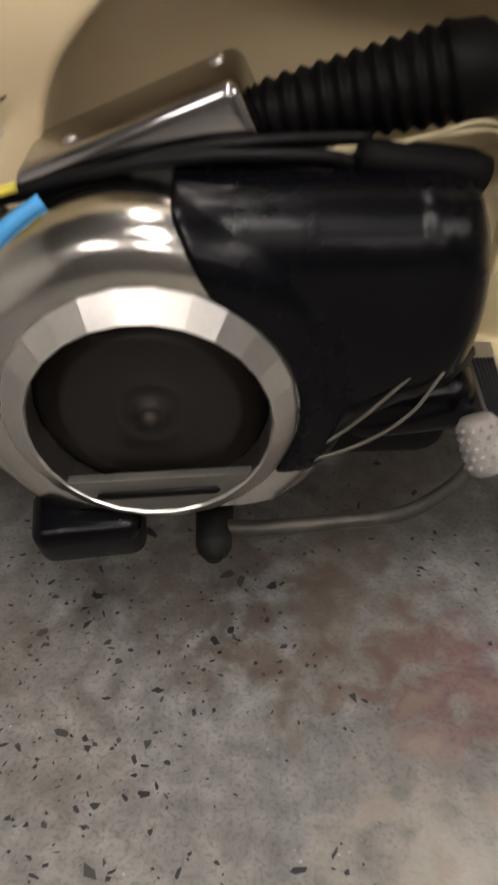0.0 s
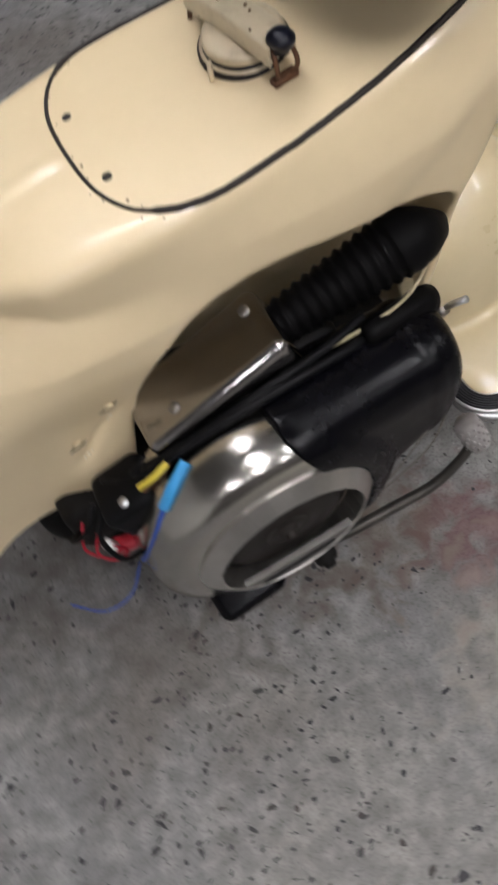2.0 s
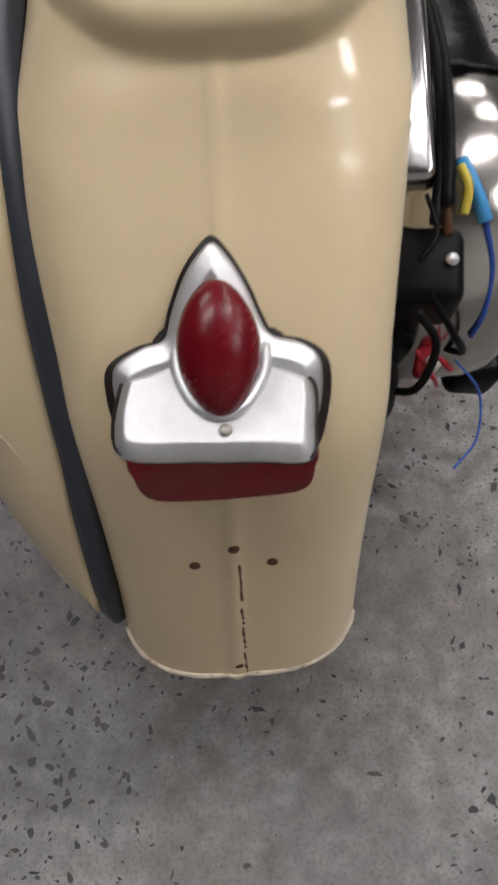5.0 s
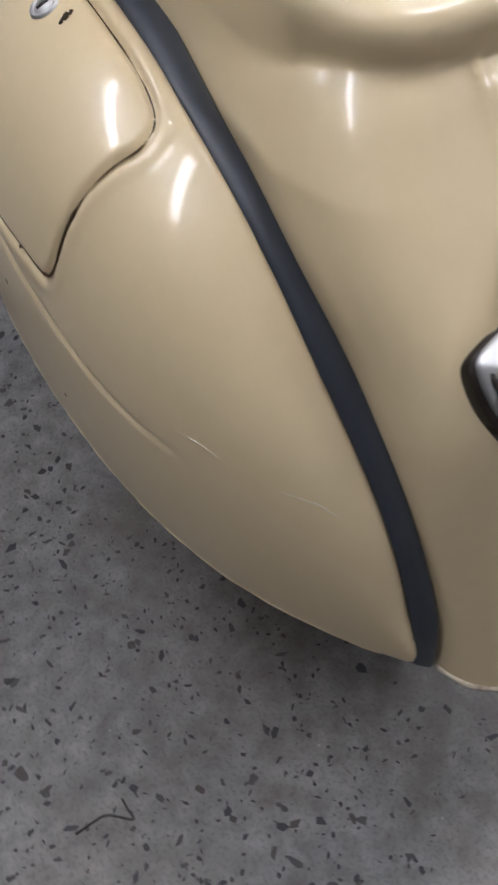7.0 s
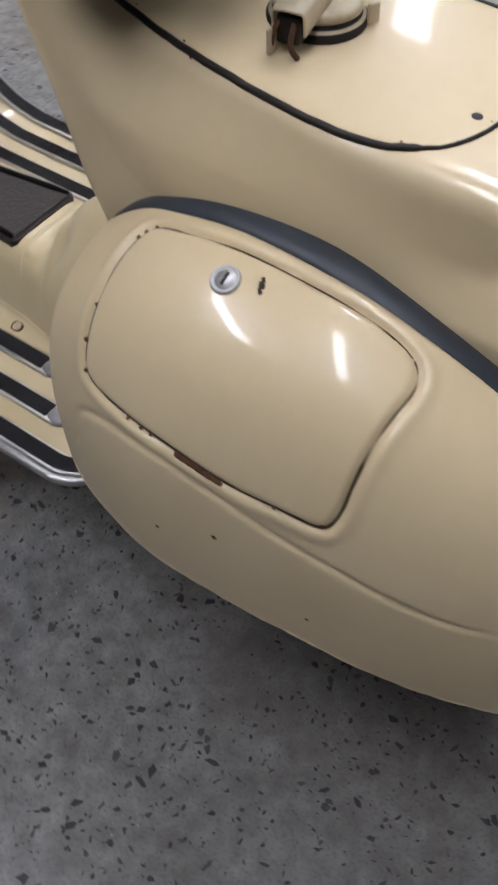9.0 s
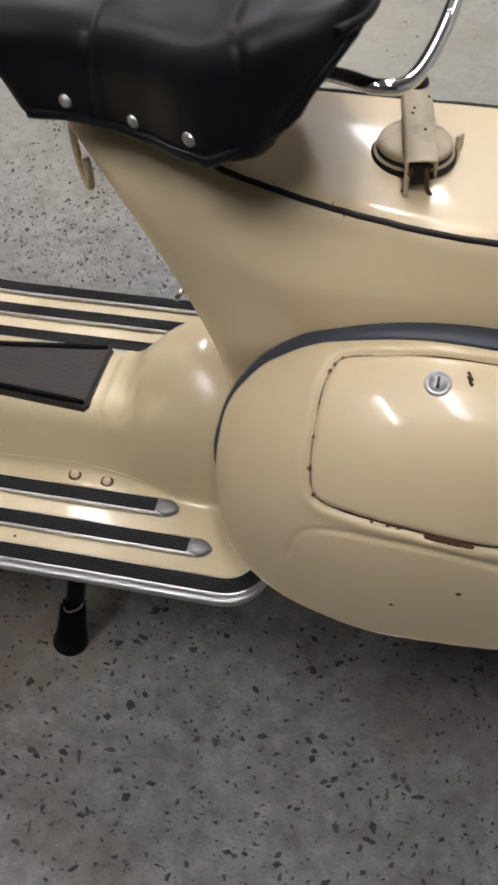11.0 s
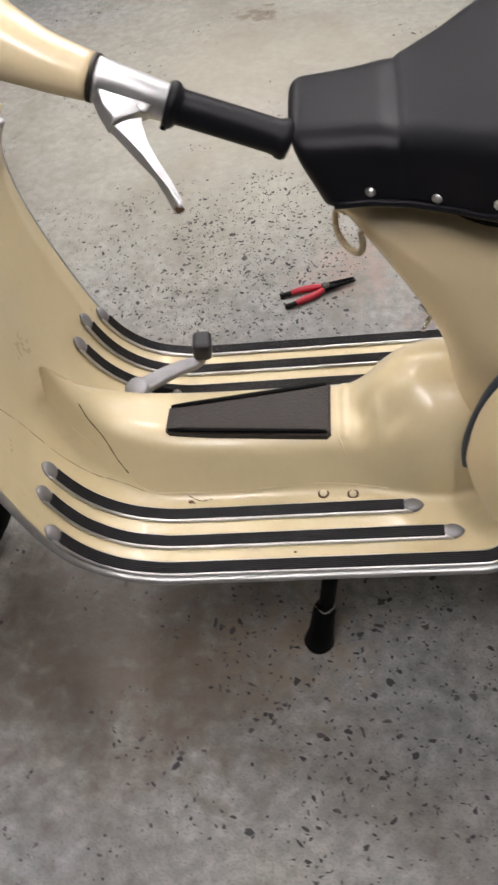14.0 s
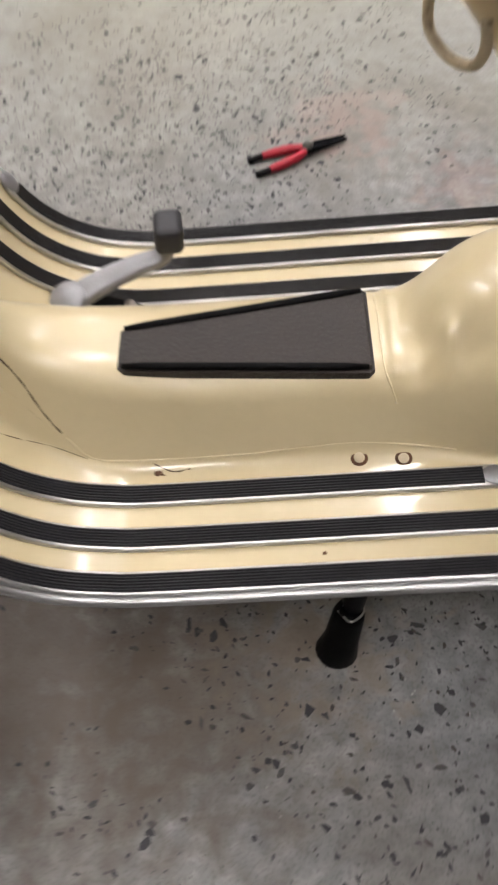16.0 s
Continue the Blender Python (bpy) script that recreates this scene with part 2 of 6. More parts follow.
def floor_material():
    m = bpy.data.materials.new("worn_concrete")
    m.use_nodes = True
    nt = m.node_tree
    b = nt.nodes["Principled BSDF"]
    L = nt.links.new
    tc = nt.nodes.new("ShaderNodeTexCoord")

    def noise_node(scale, detail=6, dist=0.0):
        n = nt.nodes.new("ShaderNodeTexNoise")
        n.inputs["Scale"].default_value, n.inputs["Detail"].default_value, n.inputs["Distortion"].default_value = scale, detail, dist
        L(tc.outputs["Object"], n.inputs["Vector"])
        return n

    def ramp_node(src, stops):
        r = nt.nodes.new("ShaderNodeValToRGB")
        while len(r.color_ramp.elements) < len(stops):
            r.color_ramp.elements.new(0.5)
        for e, (p, c) in zip(r.color_ramp.elements, stops):
            e.position, e.color = p, (*c, 1) if len(c) == 3 else c
        L(src, r.inputs[0])
        return r

    def mix_node(fac, a, c):
        n = nt.nodes.new("ShaderNodeMix")
        n.data_type = "RGBA"
        L(fac, n.inputs[0])
        L(a, n.inputs[6])
        if isinstance(c, tuple):
            n.inputs[7].default_value = (*c, 1)
        else:
            L(c, n.inputs[7])
        return n.outputs[2]

    def math_node(op, a, c):
        n = nt.nodes.new("ShaderNodeMath")
        n.operation = op
        for i, v in enumerate((a, c)):
            if isinstance(v, (int, float)):
                n.inputs[i].default_value = v
            else:
                L(v, n.inputs[i])
        return n.outputs[0]

    grey = (0.7, 0.7, 0.7)
    big = ramp_node(noise_node(2.3, 5).outputs["Fac"], [(0.3, (0.146, 0.144, 0.143)), (0.5, (0.200, 0.198, 0.195)), (0.7, (0.286, 0.280, 0.270))]).outputs[0]
    mid = ramp_node(noise_node(38, 12, 0.3).outputs["Fac"], [(0.3, (0.70, 0.69, 0.67)), (0.5, (0.96, 0.955, 0.94)), (0.68, (1.25, 1.24, 1.20))]).outputs[0]
    hue = ramp_node(noise_node(1.3, 4, 0.8).outputs["Fac"], [(0.36, (0.172, 0.178, 0.186)), (0.50, (0.203, 0.201, 0.198)), (0.64, (0.242, 0.230, 0.212))]).outputs[0]
    smudge = ramp_node(noise_node(8, 9, 0.9).outputs["Fac"], [(0.33, (0.62, 0.60, 0.57)), (0.48, (1.0, 1.0, 1.0)), (0.66, (1.24, 1.235, 1.22))]).outputs[0]
    half = nt.nodes.new("ShaderNodeMix")
    half.data_type = "RGBA"
    half.inputs[0].default_value = 0.6
    L(big, half.inputs[6])
    L(hue, half.inputs[7])
    big = half.outputs[2]
    mul = nt.nodes.new("ShaderNodeMix")
    mul.data_type, mul.blend_type = "RGBA", "MULTIPLY"
    mul.inputs[0].default_value = 1
    L(big, mul.inputs[6])
    L(mid, mul.inputs[7])
    wash = nt.nodes.new("ShaderNodeMix")
    wash.data_type, wash.blend_type = "RGBA", "MULTIPLY"
    wash.inputs[0].default_value = 0.5
    L(mul.outputs[2], wash.inputs[6])
    L(smudge, wash.inputs[7])
    col = wash.outputs[2]
    # brown grime patches
    grime = ramp_node(noise_node(3.1, 7, 0.6).outputs["Fac"], [(0.5, (0, 0, 0)), (0.72, (1, 1, 1))]).outputs[0]
    col = mix_node(math_node("MULTIPLY", grime, 0.6), col, (0.105, 0.082, 0.060))
    fine = ramp_node(noise_node(230, 5, 0.4).outputs["Fac"], [(0.36, (0, 0, 0)), (0.50, (1, 1, 1))]).outputs[0]
    inv = math_node("SUBTRACT", 1.0, fine)
    col = mix_node(math_node("MULTIPLY", inv, 0.36), col, (0.05, 0.047, 0.044))
    # white lime specks
    sp = nt.nodes.new("ShaderNodeTexVoronoi")
    sp.inputs["Scale"].default_value = 70
    L(tc.outputs["Object"], sp.inputs["Vector"])
    spk = ramp_node(sp.outputs["Distance"], [(0.0, (1, 1, 1)), (0.11, (0, 0, 0))]).outputs[0]
    gate = ramp_node(noise_node(9, 3).outputs["Fac"], [(0.56, (0, 0, 0)), (0.62, (1, 1, 1))]).outputs[0]
    col = mix_node(math_node("MULTIPLY", spk, gate), col, (0.55, 0.54, 0.50))
    # old red and green paint stains, grime and painted shade, each at its own place
    for cx, cy, r, c, amount in STAINS_AND_SHADE:
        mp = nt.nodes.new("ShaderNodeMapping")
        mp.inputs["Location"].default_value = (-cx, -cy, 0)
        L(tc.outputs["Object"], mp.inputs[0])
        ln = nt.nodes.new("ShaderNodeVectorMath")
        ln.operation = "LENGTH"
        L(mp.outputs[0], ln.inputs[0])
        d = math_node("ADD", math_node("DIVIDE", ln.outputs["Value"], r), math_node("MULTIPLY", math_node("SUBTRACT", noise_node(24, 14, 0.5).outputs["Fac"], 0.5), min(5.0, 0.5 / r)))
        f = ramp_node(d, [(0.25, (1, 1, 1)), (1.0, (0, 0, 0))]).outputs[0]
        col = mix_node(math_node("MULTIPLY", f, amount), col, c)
    L(col, b.inputs["Base Color"])
    rr = ramp_node(noise_node(5, 6).outputs["Fac"], [(0.3, (0.42, 0.42, 0.42)), (0.7, (0.68, 0.68, 0.68))]).outputs[0]
    L(rr, b.inputs["Roughness"])
    bp = nt.nodes.new("ShaderNodeBump")
    bp.inputs["Strength"].default_value, bp.inputs["Distance"].default_value = 0.35, 0.002
    L(noise_node(90, 5).outputs["Fac"], bp.inputs["Height"])
    L(bp.outputs[0], b.inputs["Normal"])
    return m


# ---- mesh helpers ----
def mesh_of(name, verts, faces, material, smooth=True):
    me = bpy.data.meshes.new(name)
    me.from_pydata([tuple(v) for v in verts], [], [tuple(f) for f in faces])
    me.materials.append(material)
    if smooth:
        me.polygons.foreach_set("use_smooth", [True] * len(me.polygons))
    me.update()
    return me


def put(name, me, parent=None, label=""):
    ob = new(name, me)
    if parent is not None:
        ob.parent = parent
    return tagged(ob, label=label)


def part(name, bm, material, parent=None, label="", smooth=True):
    """Links a bmesh as one mesh object under a thing or a part."""
    bmesh.ops.recalc_face_normals(bm, faces=bm.faces)
    me = bpy.data.meshes.new(name)
    for f in bm.faces:
        f.smooth = smooth
    bm.to_mesh(me)
    bm.free()
    me.materials.append(material)
    return put(name, me, parent, label)


def sharp(ob, angle=35):
    """Keeps edges steeper than the angle crisp on a smooth mesh."""
    bm = bmesh.new()
    bm.from_mesh(ob.data)
    for e in bm.edges:
        if len(e.link_faces) == 2 and e.calc_face_angle() > radians(angle):
            e.smooth = False
    bm.to_mesh(ob.data)
    bm.free()
    return ob


def spline(pts, n=16, closed=False):
    """Catmull-Rom points through pts."""
    p = [Vector(q) for q in pts]
    if closed:
        p = [p[-1]] + p + [p[0], p[1]]
    else:
        p = [p[0] * 2 - p[1]] + p + [p[-1] * 2 - p[-2]]
    out = []
    for i in range(1, len(p) - 2):
        a, b, c, d = p[i - 1], p[i], p[i + 1], p[i + 2]
        for k in range(n):
            t = k / n
            out.append(0.5 * ((2 * b) + (c - a) * t + (2 * a - 5 * b + 4 * c - d) * t * t + (3 * b - a - 3 * c + d) * t ** 3))
    if not closed:
        out.append(p[-2].copy())
    return out


def tube(path, radius, sides=12, closed=False, cap=True):
    """A bmesh tube along path; radius is a number or one for each point."""
    bm = bmesh.new()
    n = len(path)
    rad = radius if isinstance(radius, (list, tuple)) else [radius] * n
    tang = [(path[(i + 1) % n if closed else min(i + 1, n - 1)] - path[(i - 1) % n if closed else max(i - 1, 0)]).normalized() for i in range(n)]
    ref = Vector((0, 0, 1)) if abs(tang[0].z) < 0.9 else Vector((1, 0, 0))
    up = (ref - tang[0] * ref.dot(tang[0])).normalized()
    rings = []
    for i in range(n):
        up = (up - tang[i] * up.dot(tang[i])).normalized()
        side = tang[i].cross(up)
        rings.append([bm.verts.new(path[i] + (up * math.cos(a) + side * math.sin(a)) * rad[i]) for a in (2 * math.pi * k / sides for k in range(sides))])
    for i in range(n if closed else n - 1):
        a, b = rings[i], rings[(i + 1) % n]
        shift = 0
        if closed and i == n - 1:
            shift = min(range(sides), key=lambda s: (b[s].co - a[0].co).length)
        for k in range(sides):
            bm.faces.new((a[k], a[(k + 1) % sides], b[(k + 1 + shift) % sides], b[(k + shift) % sides]))
    if cap and not closed:
        bm.faces.new(rings[0][::-1])
        bm.faces.new(rings[-1])
    return bm


def sweep(path, ups, profile, closed_profile=True):
    """A bmesh of the 2D profile (side, up) carried along path."""
    bm = bmesh.new()
    n = len(path)
    rings = []
    for i in range(n):
        t = (path[min(i + 1, n - 1)] - path[max(i - 1, 0)]).normalized()
        u = (ups[i] - t * ups[i].dot(t)).normalized()
        s = t.cross(u)
        rings.append([bm.verts.new(path[i] + s * a + u * b) for a, b in profile])
    m = len(profile)
    for i in range(n - 1):
        for k in range(m if closed_profile else m - 1):
            bm.faces.new((rings[i][k], rings[i][(k + 1) % m], rings[i + 1][(k + 1) % m], rings[i + 1][k]))
    if closed_profile:
        bm.faces.new(rings[0][::-1])
        bm.faces.new(rings[-1])
    return bm


def lathe(profile, origin, axis, sides=48, closed=False):
    """A bmesh turned round an axis from (radius, along) pairs."""
    bm = bmesh.new()
    origin, axis = Vector(origin), Vector(axis).normalized()
    ref = Vector((0, 0, 1)) if abs(axis.z) < 0.9 else Vector((1, 0, 0))
    u = axis.cross(ref).normalized()
    v = axis.cross(u)
    rings = []
    for r, h in profile:
        if r < 1e-6:
            rings.append([bm.verts.new(origin + axis * h)])
        else:
            rings.append([bm.verts.new(origin + axis * h + (u * math.cos(a) + v * math.sin(a)) * r) for a in (2 * math.pi * k / sides for k in range(sides))])
    pairs = list(zip(rings, rings[1:])) + ([(rings[-1], rings[0])] if closed else [])
    for a, b in pairs:
        for k in range(sides):
            q = [a[k % len(a)], a[(k + 1) % sides % len(a)], b[(k + 1) % sides % len(b)], b[k % len(b)]]
            q = list(dict.fromkeys(q))
            if len(q) > 2:
                bm.faces.new(q)
    return bm


def rbox(size, m=None, bevel=0.004, segs=3):
    """A bevelled box bmesh of that size, moved by the matrix m."""
    bm = bmesh.new()
    bmesh.ops.create_cube(bm, size=1)
    bmesh.ops.scale(bm, vec=size, verts=bm.verts)
    bmesh.ops.bevel(bm, geom=bm.edges[:], offset=bevel, segments=segs, profile=0.5, affect="EDGES")
    if m is not None:
        bmesh.ops.transform(bm, matrix=m, verts=bm.verts)
    return bm


def join(*bms):
    """One bmesh out of several."""
    out = bmesh.new()
    for b in bms:
        me = bpy.data.meshes.new("tmp")
        b.to_mesh(me)
        b.free()
        out.from_mesh(me)
        bpy.data.meshes.remove(me)
    return out


def axes(origin, x, y):
    """A matrix whose x and y axes point so; z follows."""
    x = Vector(x).normalized()
    z = x.cross(Vector(y)).normalized()
    y = z.cross(x)
    m = Matrix((x, y, z)).transposed().to_4x4()
    m.translation = origin
    return m


def prism(outline, h0, h1, m, bevel=0.002, segs=2):
    """An outline (2D) extruded from h0 to h1 in the frame m, with bevelled rims."""
    bm = bmesh.new()
    lo = [bm.verts.new((a, b, h0)) for a, b in outline]
    hi = [bm.verts.new((a, b, h1)) for a, b in outline]
    n = len(outline)
    bm.faces.new(lo[::-1])
    top = bm.faces.new(hi)
    for k in range(n):
        bm.faces.new((lo[k], lo[(k + 1) % n], hi[(k + 1) % n], hi[k]))
    if bevel:
        bmesh.ops.bevel(bm, geom=list(top.edges), offset=bevel, segments=segs, profile=0.5, affect="EDGES")
    bmesh.ops.transform(bm, matrix=m, verts=bm.verts)
    return bm


# ---- solids given by a distance function ----
def smax(a, b, k):
    h = np.maximum(k - np.abs(a - b), 0)
    return np.maximum(a, b) + h * h / (4 * k)


def smin(a, b, k):
    return -smax(-a, -b, k)


def curve1(pts):
    """A smooth function through (x, value) pairs, level beyond its ends."""
    xs, ys = np.array(pts, float).T
    d = np.diff(ys) / np.diff(xs)
    h = np.diff(xs)
    m = np.zeros(len(xs))
    for i in range(1, len(xs) - 1):
        if d[i - 1] * d[i] > 0:
            m[i] = 2 * d[i - 1] * d[i] / (d[i - 1] + d[i])
    m[0], m[-1] = d[0], d[-1]

    def f(x):
        x = np.clip(x, xs[0], xs[-1])
        i = np.clip(np.searchsorted(xs, x) - 1, 0, len(xs) - 2)
        t = (x - xs[i]) / h[i]
        return (2 * t ** 3 - 3 * t ** 2 + 1) * ys[i] + (t ** 3 - 2 * t ** 2 + t) * h[i] * m[i] + (3 * t ** 2 - 2 * t ** 3) * ys[i + 1] + (t ** 3 - t ** 2) * h[i] * m[i + 1]

    return f


def flat_field(poly, closed=True, step=0.0025, margin=0.12):
    """The signed (closed) or plain (open) distance to a 2D line, tabulated; returns f(a, b)."""
    p = np.array([tuple(q)[:2] for q in poly], float)
    q = np.roll(p, -1, 0) if closed else p[1:]
    a = p if closed else p[:-1]
    lo, hi = p.min(0) - margin, p.max(0) + margin
    nx, nz = (np.ceil((hi - lo) / step).astype(int) + 1)
    gx, gz = np.meshgrid(lo[0] + np.arange(nx) * step, lo[1] + np.arange(nz) * step, indexing="ij")
    best = np.full(gx.shape, 9.0)
    inside = np.zeros(gx.shape, bool)
    for (ax, az), (bx, bz) in zip(a, q):
        ex, ez = bx - ax, bz - az
        t = np.clip(((gx - ax) * ex + (gz - az) * ez) / max(ex * ex + ez * ez, 1e-12), 0, 1)
        best = np.minimum(best, np.hypot(gx - ax - t * ex, gz - az - t * ez))
        if closed:
            cross = (az > gz) != (bz > gz)
            if az != bz:
                inside ^= cross & (gx < ax + (gz - az) / (bz - az) * ex)
    tab = np.where(inside, -best, best)

    def f(x, z):
        u, v = np.clip((x - lo[0]) / step, 0, nx - 1.001), np.clip((z - lo[1]) / step, 0, nz - 1.001)
        i, j = u.astype(int), v.astype(int)
        s, t = u - i, v - j
        return (tab[i, j] * (1 - s) + tab[i + 1, j] * s) * (1 - t) + (tab[i, j + 1] * (1 - s) + tab[i + 1, j + 1] * s) * t

    return f


def solid(name, f, lo, hi, step, material, parent=None, label="", refine=3):
    """A smooth mesh of f(x, y, z) < 0 inside the box lo..hi."""
    lo, hi = np.array(lo, float), np.array(hi, float)
    n = np.ceil((hi - lo) / step).astype(int) + 1
    g = np.meshgrid(*[lo[k] + np.arange(n[k]) * step for k in range(3)], indexing="ij")
    val = f(*g)
    val[0], val[-1], val[:, 0], val[:, -1], val[:, :, 0], val[:, :, -1] = (1.0,) * 6
    s = val < 0
    c = [s[i:n[0] - 1 + i, j:n[1] - 1 + j, k:n[2] - 1 + k] for i in (0, 1) for j in (0, 1) for k in (0, 1)]
    tot = sum(x.astype(np.int8) for x in c)
    cells = np.argwhere((tot > 0) & (tot < 8))
    index = np.full(n - 1, -1)
    index[tuple(cells.T)] = np.arange(len(cells))
    acc, cnt = np.zeros((len(cells), 3)), np.zeros(len(cells))
    corners = [(i, j, k) for i in (0, 1) for j in (0, 1) for k in (0, 1)]
    for a in corners:
        for ax in range(3):
            if a[ax]:
                continue
            b = list(a)
            b[ax] = 1
            va, vb = val[tuple((cells + a).T)], val[tuple((cells + b).T)]
            hit = (va < 0) != (vb < 0)
            t = np.where(hit, va / np.where(hit, va - vb, 1), 0)
            p = np.array(a) + t[:, None] * (np.array(b) - a)
            acc += p * hit[:, None]
            cnt += hit
    v = lo + (cells + acc / cnt[:, None]) * step
    for _ in range(refine):
        e = step * 0.15
        d = f(*v.T)
        gr = np.stack([(f(*(v + e * np.eye(3)[k]).T) - f(*(v - e * np.eye(3)[k]).T)) / (2 * e) for k in range(3)], 1)
        move = -(d / np.maximum((gr ** 2).sum(1), 0.05))[:, None] * gr
        v = v + np.clip(move, -step * 0.5, step * 0.5)
    faces = []
    for ax in range(3):
        o1, o2 = [k for k in range(3) if k != ax]
        sl0, sl1 = [slice(None)] * 3, [slice(None)] * 3
        sl0[ax], sl1[ax] = slice(0, -1), slice(1, None)
        ed = np.argwhere(s[tuple(sl0)] != s[tuple(sl1)])
        ed = ed[(ed[:, o1] > 0) & (ed[:, o2] > 0) & (ed[:, o1] < n[o1] - 1) & (ed[:, o2] < n[o2] - 1)]
        d1, d2 = np.eye(3, dtype=int)[o1], np.eye(3, dtype=int)[o2]
        q = np.stack([index[tuple((ed - d1 - d2).T)], index[tuple((ed - d2).T)], index[tuple(ed.T)], index[tuple((ed - d1).T)]], 1)
        flip = s[tuple(ed.T)] ^ (ax == 1)
        q[~flip] = q[~flip][:, ::-1]
        faces.append(q)
    faces = np.concatenate(faces)
    faces = faces[(faces >= 0).all(1)]
    me = bpy.data.meshes.new(name)
    me.vertices.add(len(v))
    me.vertices.foreach_set("co", v.ravel())
    me.loops.add(faces.size)
    me.loops.foreach_set("vertex_index", faces.ravel().astype(np.int32))
    me.polygons.add(len(faces))
    me.polygons.foreach_set("loop_start", np.arange(len(faces), dtype=np.int32) * 4)
    me.polygons.foreach_set("use_smooth", np.ones(len(faces), bool))
    me.materials.append(material)
    me.update(calc_edges=True)
    me.validate()
    return put(name, me, parent, label)


# ---- the room ----
def slab(name, lo, hi, material, label, kind="structure"):
    c, s = (Vector(lo) + Vector(hi)) / 2, Vector(hi) - Vector(lo)
    bm = bmesh.new()
    bmesh.ops.create_cube(bm, size=1, matrix=Matrix.Translation(c) @ Matrix.Diagonal((*s, 1)))
    return tagged(part(name, bm, material, smooth=False), label=label, kind=kind)


CONCRETE = floor_material()
slab("floor", (-2.5, -4.5, -0.1), (4.5, 3.8, 0), CONCRETE, "worn grey concrete workshop floor with dark stone chips, paint stains and painted-in shade")


def stone_chips():
    """Dark angular aggregate ground flush with the concrete, far too many to count."""
    rng = np.random.default_rng(5)
    verts, faces = [], []
    for k in range(72600):
        x, y = (rng.uniform(-1.4, 2.4), rng.uniform(-2.8, 1.9)) if k < 70000 else (rng.normal(1.0, 0.28), rng.normal(-0.80, 0.22))
        drift = noise.noise(Vector((x * 2.3, y * 2.3, 3.0))) + 1.0 * noise.noise(Vector((x * 7.5, y * 7.5, 9.0)))
        side = (0.68 - 0.48 * min(max((x - 0.85) / 0.15, 0), 1)) if y > 0.1 else 0.0 - 0.35 * min(max((-1.05 - y) / 0.2, 0), 1)
        side += (0.75 * math.exp(-((x - 0.20) / 0.24) ** 2 - ((y + 0.31) / 0.16) ** 2) - 0.90 * math.exp(-((x - 0.42) / 0.28) ** 2 - ((y + 0.60) / 0.24) ** 2) - 0.30 * math.exp(-((x - 1.25) / 0.35) ** 2 - ((y - 0.45) / 0.5) ** 2) - 0.25 * math.exp(-((x - 0.55) / 0.2) ** 2 - ((y + 0.42) / 0.2) ** 2))
        side += 0.5 * math.exp(-((x - 0.22) / 0.20) ** 2 - ((y + 0.30) / 0.13) ** 2)
        side += 1.2 * math.exp(-((x - 1.02) / 0.40) ** 2 - ((y + 0.80) / 0.38) ** 2)
        side += 0.7 * math.exp(-((x + 0.05) / 0.28) ** 2 - ((y + 0.34) / 0.22) ** 2) + 0.35 * math.exp(-((x + 0.15) / 0.35) ** 2 - ((y - 0.35) / 0.25) ** 2)
        if drift + side < rng.uniform(-0.22, 0.72):
            continue
        size = float(np.clip(rng.lognormal(-5.80 if y > 0.1 else -5.90, 0.52), 0.0011, 0.0092))
        n, turn, thin = int(rng.integers(4, 7)), rng.uniform(0, 6.28), rng.uniform(0.26, 0.8)
        angles = np.sort((np.arange(n) + rng.uniform(-0.38, 0.38, n)) * 6.283 / n)
        base, lift = len(verts), 0.0003 + 0.0007 * rng.uniform()
        for g in angles:
            r = size * rng.uniform(0.75, 1.2)
            u, v = r * math.cos(g), r * thin * math.sin(g)
            verts.append((x + u * math.cos(turn) - v * math.sin(turn), y + u * math.sin(turn) + v * math.cos(turn), lift))
        faces.append(list(range(base, base + n)))
    m = bpy.data.materials.new("dark_stone_chip")
    m.use_nodes = True
    nt = m.node_tree
    bs = nt.nodes["Principled BSDF"]
    geo = nt.nodes.new("ShaderNodeNewGeometry")
    ramp = nt.nodes.new("ShaderNodeValToRGB")
    for p, col in ((0.0, (0.014, 0.0135, 0.016)), (0.5, (0.030, 0.029, 0.033)), (0.85, (0.075, 0.069, 0.064)), (1.0, (0.05, 0.036, 0.027))):
        e = ramp.color_ramp.elements.new(p) if p not in (0.0, 1.0) else ramp.color_ramp.elements[0 if p == 0.0 else -1]
        e.color = (*col, 1)
    nt.links.new(geo.outputs["Random Per Island"], ramp.inputs[0])
    nz = nt.nodes.new("ShaderNodeTexNoise")
    nz.inputs["Scale"].default_value = 350
    tcn = nt.nodes.new("ShaderNodeTexCoord")
    nt.links.new(tcn.outputs["Object"], nz.inputs["Vector"])
    mx = nt.nodes.new("ShaderNodeMix")
    mx.data_type, mx.blend_type = "RGBA", "MULTIPLY"
    mx.inputs[0].default_value = 0.6
    nt.links.new(ramp.outputs[0], mx.inputs[6])
    nt.links.new(nz.outputs["Color"], mx.inputs[7])
    nt.links.new(mx.outputs[2], bs.inputs["Base Color"])
    bs.inputs["Roughness"].default_value = 0.5
    return tagged(new("stone_chips", mesh_of("stone_chips", verts, faces, m, smooth=False)), label="dark angular stone chips set flush in the concrete floor", kind="stuff")


